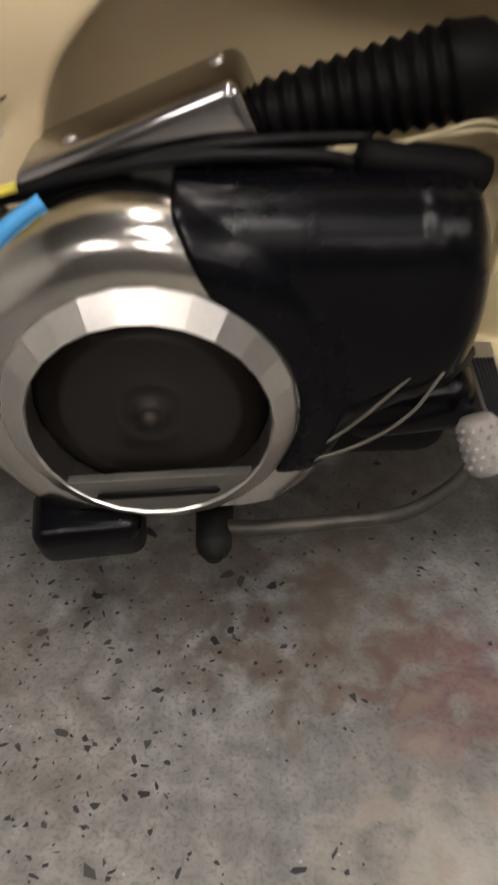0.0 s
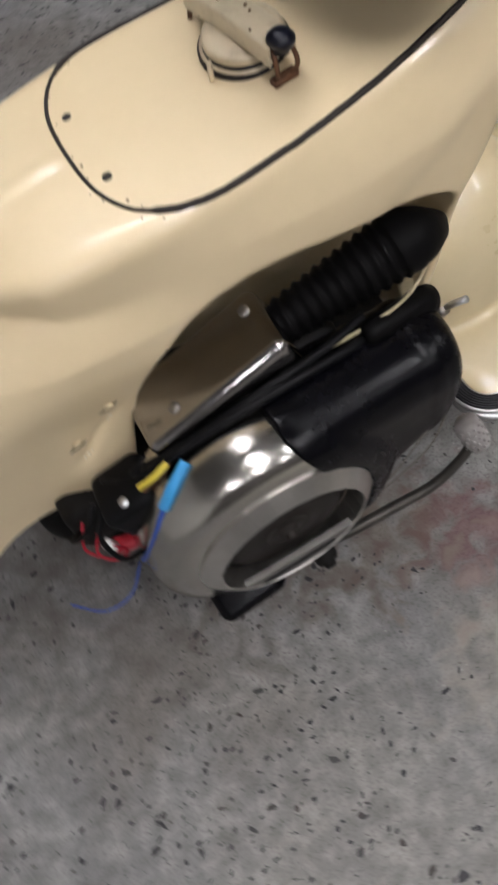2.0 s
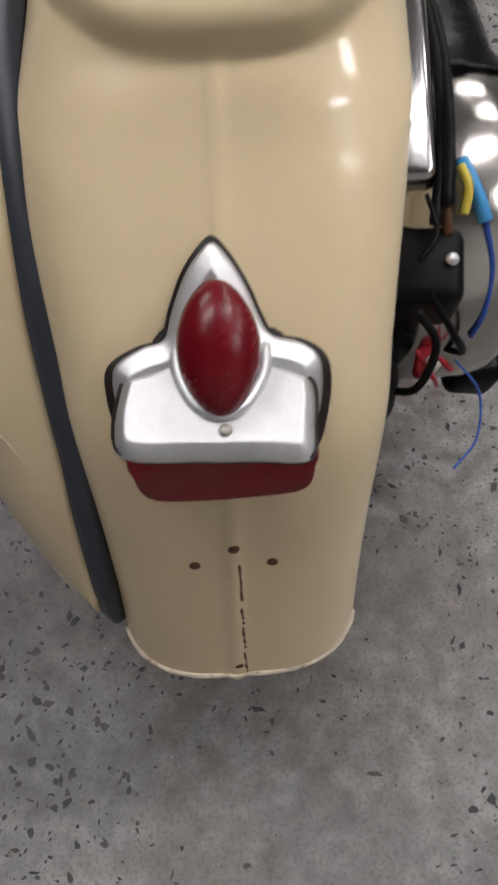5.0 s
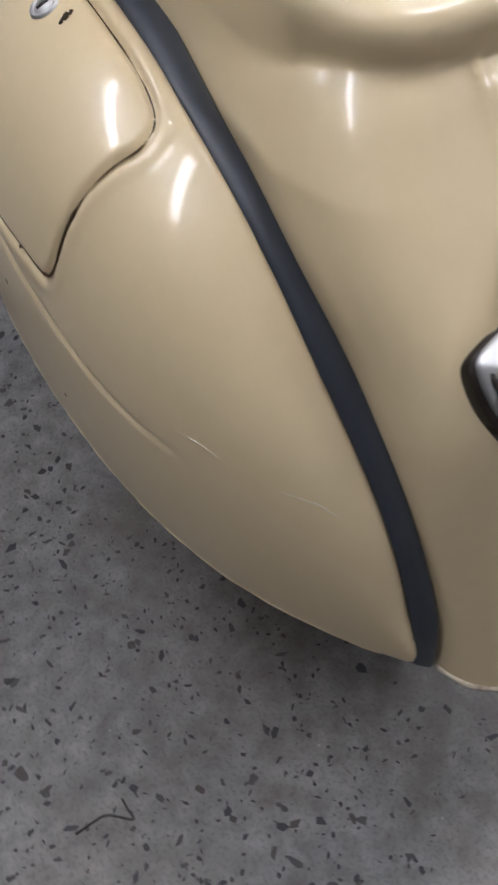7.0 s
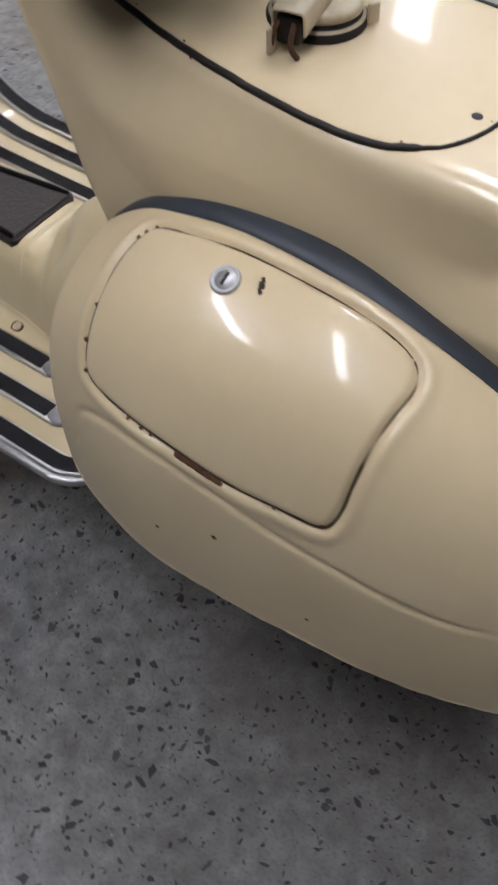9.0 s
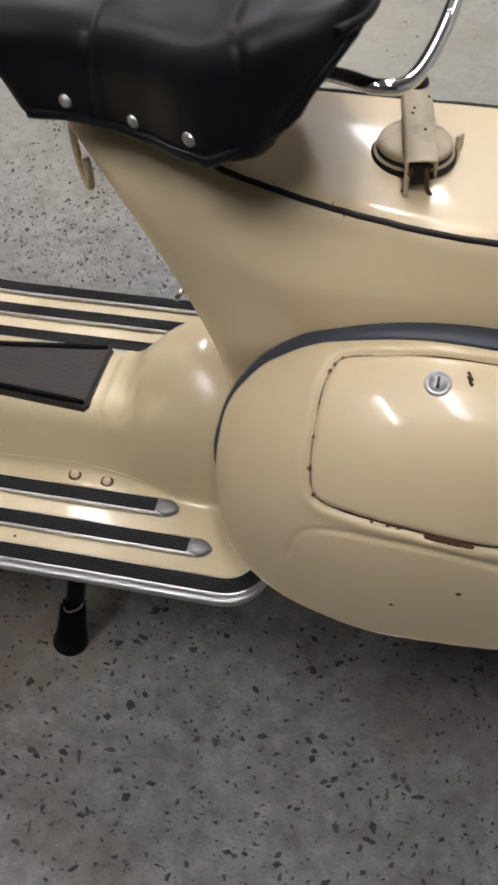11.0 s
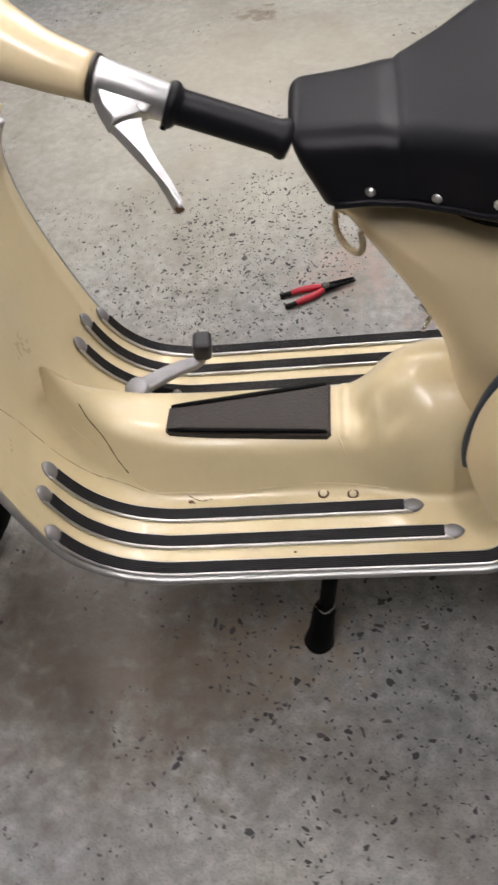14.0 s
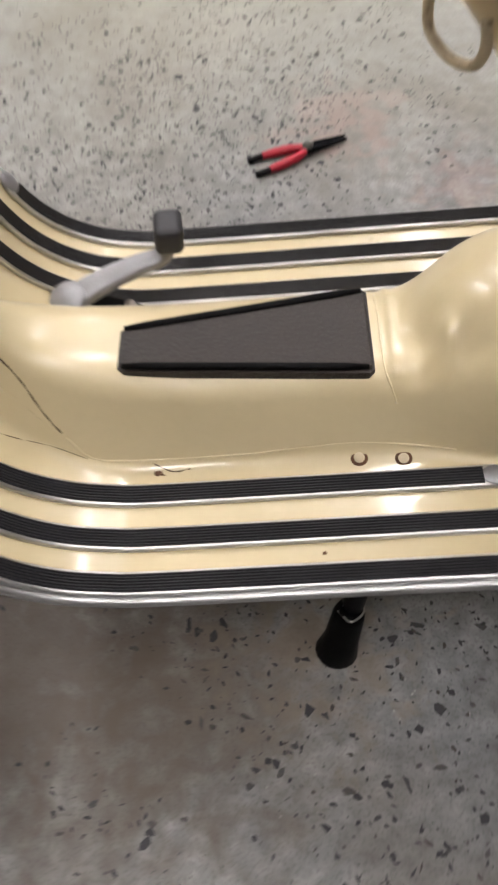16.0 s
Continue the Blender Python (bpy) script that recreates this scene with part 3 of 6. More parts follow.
stone_chips()
# walls stay out of view; their tones are set for bounce light and reflections
slab("wall_north", (-2.6, 3.8, 0), (4.6, 3.9, 3.0), DARKWALL, "plain unseen workshop wall, darkened to cut bounce light")
slab("wall_south", (-2.6, -4.6, 0), (4.6, -4.5, 3.0), DARKWALL, "plain unseen workshop wall, darkened to cut bounce light")
slab("wall_east", (4.5, -4.5, 0), (4.6, 3.8, 3.0), WALLPAINT, "plain unseen grey workshop wall with reduced bounce light")
slab("wall_west", (-2.6, -4.5, 0), (-2.5, 3.8, 3.0), WHITEWALL, "plain unseen workshop wall, kept bright to reflect light")
slab("ceiling", (-2.6, -4.6, 3.0), (4.6, 3.9, 3.1), CEILPAINT, "plain grey workshop ceiling")

TUBE = glow("opal_diffuser", (1.0, 0.945, 0.93), TUBE_POWER)
# same diffuser turned down, for less light on the floor below
DIM_TUBE = glow("dim_opal_diffuser", (1.0, 0.945, 0.93), WEAK_POWER)
TRAY = mat("white_enamel", (0.75, 0.75, 0.73), 0.4, vary=0.05)


def ceiling_light(x, y, z, turn, tube_material=TUBE):
    root = tagged(new("ceiling_light"), label="white fluorescent batten with an opal diffuser under the ceiling", category="ceiling light", group="workshop ceiling lights")
    root.matrix_world = pose(x, y, z, 0, 0, turn)
    part("housing", rbox((1.24, 0.20, 0.05), Matrix.Translation((0, 0, 0.03)), 0.008), TRAY, root)
    part("diffuser", rbox((1.20, 0.16, 0.03), Matrix.Translation((0, 0, -0.008)), 0.010), tube_material, root)
    for s in (-1, 1):
        part("end_plate", rbox((0.015, 0.18, 0.06), Matrix.Translation((s * 0.612, 0, 0.0)), 0.004), TRAY, root)
    return root


lamp_one = ceiling_light(*LAMPS[0])
for spot in LAMPS[1:]:
    copy_thing(lamp_one, pose(spot[0], spot[1], spot[2], 0, 0, spot[3]))
for spot in WEAK_LAMPS:
    ceiling_light(*spot, DIM_TUBE)

# ---- the scooter ----
scooter = tagged(new("scooter"), label="vintage cream scooter with black saddle and exposed engine on its stand", category="scooter")


def leaned(z):
    """The upper body leans a little to its right."""
    return -0.026 * (z - 0.3)


SIDE_PROFILE = spline([(-0.112, 0.215, 0), (-0.096, 0.262, 0), (-0.074, 0.335, 0), (-0.053, 0.398, 0), (-0.034, 0.457, 0), (-0.012, 0.503, 0), (0.025, 0.544, 0), (0.070, 0.587, 0), (0.105, 0.619, 0), (0.140, 0.651, 0), (0.19, 0.676, 0), (0.30, 0.682, 0), (0.45, 0.690, 0), (0.60, 0.725, 0), (0.70, 0.752, 0), (0.765, 0.765, 0), (0.790, 0.750, 0), (0.780, 0.728, 0), (0.737, 0.669, 0), (0.690, 0.600, 0), (0.662, 0.545, 0), (0.645, 0.480, 0), (0.638, 0.400, 0), (0.635, 0.250, 0)], 8)
body_side = flat_field(SIDE_PROFILE)
body_wide = curve1([(0.2, 0.096), (0.3, 0.098), (0.4, 0.104), (0.5, 0.115), (0.58, 0.127), (0.66, 0.127), (0.76, 0.115)])
body_right = curve1([(-0.05, 0.99), (0.02, 0.955), (0.10, 0.92), (0.18, 0.95), (0.27, 1.0)])
body_neck = curve1([(0.48, 1.0), (0.56, 0.97), (0.62, 0.88), (0.70, 0.68), (0.78, 0.52), (0.85, 0.5)])
hump_top = curve1([(0.10, 0.684), (0.168, 0.691), (0.20, 0.700), (0.29, 0.711), (0.38, 0.718), (0.48, 0.726), (0.60, 0.736), (0.70, 0.742), (0.76, 0.735)])
hump_low = curve1([(0.10, 0.59), (0.20, 0.585), (0.28, 0.575), (0.45, 0.585), (0.56, 0.64), (0.62, 0.69), (0.68, 0.735), (0.74, 0.765)])
HUMP = [(0.141, 0.0), (0.143, 0.035), (0.150, 0.058), (0.166, 0.078), (0.19, 0.094), (0.21, 0.104), (0.28, 0.117), (0.34, 0.124), (0.45, 0.124), (0.56, 0.114), (0.66, 0.092), (0.73, 0.066), (0.75, 0.0)]
hump_plan = flat_field(spline([(x, y, 0) for x, y in HUMP + [(x, -y) for x, y in HUMP[-2:0:-1]]], 8, closed=True))
BAY = spline([(-0.30, 0.10, 0), (-0.30, 0.262, 0), (-0.06, 0.262, 0), (-0.035, 0.268, 0), (0.0, 0.300, 0), (0.047, 0.333, 0), (0.10, 0.343, 0), (0.155, 0.345, 0), (0.190, 0.372, 0), (0.208, 0.415, 0), (0.224, 0.472, 0), (0.243, 0.525, 0), (0.268, 0.562, 0), (0.30, 0.590, 0), (0.335, 0.607, 0), (0.37, 0.613, 0), (0.41, 0.611, 0), (0.445, 0.605, 0), (0.485, 0.597, 0), (0.525, 0.588, 0), (0.565, 0.572, 0), (0.592, 0.545, 0), (0.604, 0.505, 0), (0.600, 0.455, 0), (0.580, 0.400, 0), (0.570, 0.300, 0), (0.570, 0.10, 0)], 6)
bay_field = flat_field(BAY)
rim_field = flat_field(spline([(-0.30, 0.10, 0), (-0.30, 0.262, 0), (-0.06, 0.262, 0), (-0.035, 0.268, 0), (0.0, 0.288, 0), (0.047, 0.318, 0), (0.10, 0.328, 0), (0.20, 0.340, 0), (0.40, 0.37, 0), (0.56, 0.36, 0), (0.57, 0.30, 0), (0.57, 0.10, 0)], 4))


def body_field(x, y, z):
    y1 = y - leaned(z)
    w = body_wide(z) * body_neck(x) * (1 - 0.22 * np.clip((z - 0.605) / 0.07, 0, 1) * np.clip((0.34 - x) / 0.10, 0, 1))
    w = np.where(y1 < 0, w * body_right(x) + 0.027 * np.exp(-((x - 0.185) / 0.055) ** 2 - ((z - 0.375) / 0.065) ** 2), w)
    d = smax(body_side(x, z), np.abs(y1) - w, 0.075)
    rear = np.clip((0.44 - x) / 0.26, 0, 1)
    lean = 0.28 * (1 - rear) * np.maximum(z - 0.655, 0) + 0.12 * rear * np.maximum(0.688 - z, 0)
    h = smax(z - hump_top(x) + 0.25 * y1 ** 2, (hump_plan(x, y1) + lean) * 0.95, 0.020)
    h = smax(h, (hump_low(x) - z) * 0.9, 0.028)
    d = smin(d, h, 0.003 + 0.023 * np.clip((x - 0.20) / 0.26, 0, 1))
    # pressed bead from the lid to the rear of the hump
    d = d - 0.0016 * np.exp(-((y1 - 0.003) / 0.0075) ** 4) * np.clip((x - 0.19) / 0.01, 0, 1) * np.clip((0.275 - x) / 0.01, 0, 1) * (z > 0.66)
    # torn and dented edge beside the engine
    d = d + 0.0080 * np.exp(-(((x - 0.185) - 0.9 * (z - 0.475)) / 0.0075) ** 2 - ((x - 0.183) / 0.024) ** 2) * (y1 < 0)
    # a faint ridge down the middle of the tail
    d = d - 0.0022 * np.exp(-((y1 - 0.004) / 0.005) ** 2) * (z < 0.66) * (x < 0.2)
    bay = smax(bay_field(x, z), y1 + 0.034 - 0.02 * np.clip((0.50 - z) / 0.1, 0, 1), 0.03)
    d = smax(d, -bay, 0.009)
    d = smax(d, -smax(rim_field(x, z), -(0.2 + 0 * x), 0.002), 0.004)
    well = smax(np.hypot(x - 0.12, z - 0.20) - 0.215, np.abs(y) - 0.07, 0.03)
    return smax(d, -well, 0.006)


body = solid("body_shell", body_field, (-0.13, -0.17, 0.22), (0.82, 0.15, 0.79), 0.0042, PAINT, scooter, "glossy cream pressed-steel rear body with worn edges")


def drop(f, x, y, top=0.80, low=0.2):
    """The height of a solid's upper surface at x, y."""
    z = np.arange(top, low, -0.001)
    d = f(np.full_like(z, x), np.full_like(z, y), z)
    k = int(np.argmax(d < 0))
    return float(z[k])


def slope(f, p):
    e = 0.002
    v = [np.array([c]) for c in p]
    out = []
    for k in range(3):
        a, b = list(v), list(v)
        a[k], b[k] = v[k] + e, v[k] - e
        out.append(float((f(*a) - f(*b))[0]))
    return Vector(out).normalized()


def cast(f, start, way, far=0.6):
    """Where a ray first enters a solid, and the outward normal there."""
    t = np.arange(0, far, 0.0008)
    p = np.array(start)[None] + t[:, None] * np.array(Vector(way).normalized())[None]
    d = f(p[:, 0], p[:, 1], p[:, 2])
    k = int(np.argmax(d < 0))
    q = Vector(p[k])
    return q, slope(f, q)


def stud(start, way, f, r, h, material, name, parent, label="", sides=14, sink=0.001):
    q, n = cast(f, start, way)
    return part(name, lathe([(0, h), (r * 0.6, h * 0.9), (r, h * 0.3), (r, -sink)], q, n, sides), material, parent, label)


# rubber seal round the tank lid
lid = []
LID_LINE = [(0.275, 0.0), (0.281, 0.055), (0.306, 0.093), (0.355, 0.108), (0.46, 0.102), (0.56, 0.087), (0.64, 0.062), (0.695, 0.0)]
LID_LINE += [(x, -y) for x, y in LID_LINE[-2:0:-1]]
for x, y in [(v.x, v.y - 0.011) for v in spline([(a, b, 0) for a, b in LID_LINE], 8, closed=True)]:
    lid.append(Vector((x, y, drop(body_field, x, y) + 0.0010)))
part("lid_seal", tube(lid, [0.0030 if v.x > 0.31 else 0.0018 for v in lid], 8, closed=True), SEAL, body, "dark rubber seal")
for x, y in ((0.293, 0.028), (0.293, -0.052), (0.190, -0.006)):
    stud((x, y, 0.78), (0, 0, -1), body_field, 0.0055, 0.0008, SEAL, "screw_hole", body)
for y, z in ((0.028, 0.398), (-0.026, 0.398), (0.002, 0.281), (0.0, 0.415)):
    stud((-0.2, y, z), (1, 0, 0), body_field, 0.004, 0.0008, RUST, "screw_hole", body)
for y0, z0, y1_, z1 in ((-0.003, 0.270, -0.002, 0.298), (-0.003, 0.303, -0.002, 0.330), (-0.003, 0.334, -0.002, 0.352), (-0.003, 0.360, -0.003, 0.398)):
    pth = [cast(body_field, (-0.25, y0 + (y1_ - y0) * k / 6, z0 + (z1 - z0) * k / 6), (1, 0, 0))[0] for k in range(7)]
    part("seam_rust", tube(pth, [0.0006 + 0.0008 * abs(math.sin(k * 1.3 + z0 * 90)) for k in range(7)], 6), RUST, body)
# chipped lower rim of the tail
rim = []
for a in range(-50, 51, 4):
    way = Vector((math.cos(radians(a)), math.sin(radians(a)), 0))
    start = Vector((0.03, 0, 0.268)) - way * 0.25
    hit = cast(body_field, start, way)[0]
    if (hit - start).length > 0.01:
        rim.append(hit)
part("tail_rim", tube(rim, 0.0028, 8), mat("chipped_cream_paint", (0.72, 0.64, 0.5), 0.5, vary=0.2, scale=60, dirt=(0.2, 0.1, 0.05), dirt_amount=0.8), body)

rng_chip = random.Random(4)
for k in range(22):
    p = lid[rng_chip.randrange(len(lid))] if k > 12 else lid[(k * 3 - 18) % len(lid)]
    x, y = p.x + rng_chip.uniform(-0.006, 0.006), p.y + rng_chip.uniform(-0.006, 0.006)
    r = rng_chip.uniform(0.0008, 0.0022)
    q = Vector((x, y, drop(body_field, x, y)))
    part("rust_chip", lathe([(0, 0.0010), (r * 0.7, 0.0009), (r, -0.0015)], q, slope(body_field, q), 6), RUST, body)

# fuel cap with its hinge clamp
cap = part("fuel_cap", lathe([(0, 0.0165), (0.028, 0.0162), (0.0325, 0.0150), (0.0345, 0.0125), (0.0345, 0.0085), (0.0325, 0.0075), (0.0325, 0.0045), (0.0375, 0.0040), (0.0385, -0.010)], (0.449, -0.006, 0.725), (-0.03, -0.03, 1), 44), CAPPAINT, scooter, "dirty cream fuel filler cap with a clamp lever")
part("cap_gasket", lathe([(0.0325, 0.0072), (0.0345, 0.0066), (0.0350, 0.0040), (0.0395, 0.0015), (0.0395, -0.008)], (0.449, -0.006, 0.725), (-0.03, -0.03, 1), 44), SEAL, cap, "dark perished cap gasket")
bar_at = axes((0.447, -0.008, 0.752), (0.16, -1, 0.06), (1, 0.16, 0))
arch = [(-0.0135, -0.010), (-0.0135, 0.0062), (-0.0118, 0.0082), (0.0, 0.0088), (0.0118, 0.0082), (0.0135, 0.0062), (0.0135, -0.010), (0.0117, -0.010), (0.0117, 0.0056), (0.0105, 0.0066), (0.0, 0.0070), (-0.0105, 0.0066), (-0.0117, 0.0056), (-0.0117, -0.010)]
beam = [bar_at @ Vector((v, 0, 0.002 * math.cos(v * 40))) for v in (-0.060, -0.055, -0.03, 0.0, 0.03, 0.045, 0.055)]
sharp(part("clamp_bar", sweep(beam, [bar_at.to_3x3() @ Vector((0, 0, 1))] * 7, arch), CAPPAINT, cap, "dirty cream pressed clamp bar"), 50)
# dark block stands in for the shaded hollow at the bar's open end
part("clamp_hollow_shade", rbox((0.019, 0.012, 0.022), axes((0.440, 0.044, 0.739), (1, 0.1, 0), (0, 1, 0)), 0.003), SEAL, cap)
for side in (-1, 1):
    fork = spline([(0.440 + 0.006 * side, 0.048, 0.745), (0.440 + 0.008 * side, 0.055, 0.738), (0.440 + 0.009 * side, 0.056, 0.730), (0.440 + 0.012 * side, 0.052, 0.722)], 6)
    part("hinge_fork", tube(fork, 0.0022, 8), RUST, cap, "rusty hinge wire")
part("hinge_ear", rbox((0.004, 0.020, 0.020), axes((0.450, 0.050, 0.731), (1, 0.1, 0), (0, 1, 0)), 0.0015), CAPPAINT, cap)
for side in (-1, 1):
    fork = spline([(0.455 + 0.007 * side, -0.060, 0.757), (0.456 + 0.009 * side, -0.066, 0.748), (0.456 + 0.009 * side, -0.067, 0.737), (0.455 + 0.006 * side, -0.062, 0.729)], 6)
    part("catch_fork", tube(fork, 0.0021, 8), RUST, cap, "rusty wire catch")
part("catch_foot", rbox((0.024, 0.010, 0.006), axes((0.455, -0.062, 0.727), (1, 0.1, 0), (0, 1, 0)), 0.002), RUST, cap)
for u, v, r in ((0.004, 0.006, 0.0022), (0.012, 0.004, 0.0016), (-0.020, -0.004, 0.0014), (0.030, -0.010, 0.0013)):
    part("rust_chip", lathe([(0, 0.0005), (r * 0.7, 0.0004), (r, -0.001)], bar_at @ Vector((u, v, 0.0105)), bar_at.to_3x3() @ Vector((0, 0, 1)), 7), RUST, cap)
part("cap_lug", rbox((0.010, 0.004, 0.016), axes((0.409, -0.022, 0.730), (0.5, 1, 0), (-1, 0.5, 0)), 0.0015), CAPPAINT, cap)
part("clamp_knob", lathe([(0, 0.0150), (0.006, 0.0146), (0.0080, 0.0130), (0.0112, 0.0095), (0.0118, 0.0060), (0.0108, 0.0042), (0.0108, 0.0030), (0.0075, 0.0008), (0.007, -0.004)], (0.455, -0.062, 0.757), (0.1, 0, 1), 22), KNOB, cap, "black knob")


# left side panel
pt = curve1([(-0.055, 0.290), (-0.042, 0.312), (-0.031, 0.334), (-0.008, 0.389), (0.02, 0.432), (0.048, 0.469), (0.092, 0.516), (0.137, 0.554), (0.188, 0.588), (0.25, 0.614), (0.32, 0.630), (0.40, 0.635), (0.50, 0.615), (0.56, 0.577), (0.596, 0.530), (0.612, 0.497), (0.622, 0.460), (0.628, 0.420), (0.632, 0.390)])
pc = curve1([(-0.06, 0.285), (0.0, 0.315), (0.10, 0.355), (0.20, 0.385), (0.40, 0.392), (0.64, 0.385)])
pw = curve1([(-0.055, 0.008), (-0.04, 0.022), (0.0, 0.058), (0.05, 0.096), (0.10, 0.125), (0.18, 0.156), (0.26, 0.173), (0.34, 0.182), (0.42, 0.185), (0.50, 0.172), (0.56, 0.148), (0.597, 0.117), (0.613, 0.092), (0.623, 0.067), (0.629, 0.042), (0.632, 0.015)])
pb = curve1([(-0.06, 0.274), (0.0, 0.283), (0.10, 0.298), (0.20, 0.312), (0.28, 0.327), (0.40, 0.331), (0.50, 0.336), (0.56, 0.344), (0.60, 0.350), (0.62, 0.362), (0.632, 0.384)])
PANEL_Y = 0.098
panel_in = curve1([(-0.06, 0.110), (-0.035, 0.112), (-0.008, 0.115), (0.02, 0.118), (0.048, 0.123), (0.092, 0.130), (0.137, 0.134), (0.188, 0.138), (0.25, 0.141), (0.40, 0.140), (0.52, 0.134), (0.62, 0.128)])


def panel_smooth(x, y, z):
    a, b = np.maximum(pw(x), 0.004), np.maximum(pt(x) - pc(x), 0.012)
    u, v = np.maximum(y - PANEL_Y, 0) / a, np.abs(z - pc(x)) / b
    r = (u ** 2.7 + v ** 2.7 + 1e-9) ** (1 / 2.7)
    d = (r - 1) * np.minimum(a, b) * 0.9
    return smax(d, smax(pb(x) - z, panel_in(x) - y, 0.002), 0.008)


DOOR = [(0.485, 70.5), (0.45, 71), (0.38, 71.3), (0.31, 71), (0.272, 70.2), (0.250, 68), (0.241, 63), (0.244, 56), (0.248, 48), (0.250, 40), (0.252, 33), (0.261, 28.5), (0.285, 27.5), (0.35, 27), (0.41, 28.8), (0.455, 30.3), (0.485, 31.5), (0.499, 34.5), (0.503, 42), (0.503, 50), (0.501, 60), (0.496, 66.5)]
door_line = flat_field(spline([(x, a * 0.004, 0) for x, a in DOOR], 8, closed=True))
CREASE = [(0.12, 23), (0.16, 19), (0.20, 18), (0.245, 19.2), (0.29, 20.3), (0.345, 22.5), (0.40, 24.3), (0.455, 25), (0.497, 23), (0.514, 18), (0.52, 10)]
crease = flat_field(spline([(x, a * 0.004, 0) for x, a in CREASE], 8), closed=False)


def panel_angle(x, y, z):
    """Degrees round the panel's section: 0 at its widest, 90 at its top."""
    return np.degrees(np.arctan2((z - pc(x)) / np.maximum(pt(x) - pc(x), 0.012), np.maximum(y - PANEL_Y, 1e-4) / np.maximum(pw(x), 0.004)))


def panel_field(x, y, z):
    d = panel_smooth(x, y, z)
    a = panel_angle(x, y, z) * 0.004
    g = door_line(x, a)
    d = d + 0.0034 * np.exp(-(g / 0.0028) ** 2)
    # the door stands a little proud, and a soft rim runs round it
    d = d - 0.0016 / (1 + np.exp(np.clip(g / 0.0015, -30, 30))) - 0.0016 * np.exp(-((g - 0.009) / 0.005) ** 2)
    c = crease(x, a)
    fade = np.clip((x - 0.10) / 0.06, 0, 1)
    return d + fade * 0.0022 * np.exp(-(c / 0.0035) ** 2)


panel = solid("side_panel", panel_field, (-0.07, 0.10, 0.26), (0.66, 0.31, 0.66), 0.0032, PAINT, scooter, "glossy cream bulging side panel with a toolbox door")
gap = []
for x, a in [(v.x, v.y) for v in spline([(x, a, 0) for x, a in DOOR], 6, closed=True)]:
    ux = np.array([x])
    t = math.tan(radians(a))
    aw, bh = float(pw(ux)[0]), float((pt(ux) - pc(ux))[0])
    u = (1 / (1 + t ** 2.7)) ** (1 / 2.7)
    gap.append(Vector((x, PANEL_Y + u * aw, float(pc(ux)[0]) + u * t * bh)))
gap = [p - slope(panel_smooth, p) * 0.0018 for p in gap]
# dark tube paints grime and shadow into the gap, thicker along the lower rear
part("door_gap", tube(gap, [(0.0011 if p.z < 0.56 and p.x < 0.47 else 0.0005) + 0.0004 * math.sin(k * 0.7) * math.sin(k * 0.23) for k, p in enumerate(gap)], 6, closed=True), GROOVE, panel)
q, n = cast(panel_smooth, (0.399 + 0.03, 0.191 + 0.2, 0.629 + 0.3), (-0.03, -0.2, -0.3))
lock = part("lock", lathe([(0, 0.0048), (0.0075, 0.0046), (0.0080, 0.0030), (0.0092, 0.0030), (0.0098, 0.0052), (0.0116, 0.0044), (0.0128, 0.0)], q, n, 32), CASTALU, panel, "round satin metal key lock")
part("keyhole", rbox((0.011, 0.003, 0.002), axes(q + n * 0.0046, n.cross(Vector((1, 0, 0))), n.cross(n.cross(Vector((1, 0, 0))))), 0.0006, 1), SEAL, lock)
slit = []
for k in range(9):
    q, n = cast(panel_smooth, (0.3735 - 0.0005 * k + 0.0009 * math.sin(k * 2.4), 0.172 + 0.0016 * k, 0.80), (0, 0, -1))
    slit.append(q + n * 0.0030)
part("slot_mark", tube(slit, [0.0008, 0.0016, 0.0012, 0.0020, 0.0026, 0.0022, 0.0014, 0.0018, 0.0009], 7), TORNDARK, panel)
for x, y, z, r in ((0.351, 0.276, 0.435, 0.004), (0.263, 0.274, 0.375, 0.0025), (0.413, 0.285, 0.401, 0.0028), (0.34, 0.10, 0.9, 0.0)):
    if r:
        q, n = cast(panel_smooth, (x, y + 0.2, z + (0.2 if z > 0.6 else 0.02)), (0, -0.2, -(0.2 if z > 0.6 else 0.02)))
        part("chip_mark", lathe([(0, 0.0007), (r * 0.7, 0.0006), (r, -0.001)], q, n, 9), RUST, panel)
for k in range(9):
    x = 0.386 - k * 0.0044
    q, n = cast(panel_smooth, (x, 0.5, 0.5100 - 0.0010 * k - 0.0042 * (k % 2)), (0, -1, 0))
    part("rust_chip", lathe([(0, 0.0008), (0.0048, 0.0006), (0.0064, -0.001)], q, n, 7), RUST, panel)

lip = []
for k in range(61):
    x = -0.025 + k * 0.0104
    z = float(pb(np.array([x]))[0]) + 0.0045
    lip.append(cast(panel_smooth, (x, 0.5, z), (0, -1, 0))[0])
part("panel_lip", tube(lip, 0.0013, 8), PAINT, panel, "rolled lower lip")
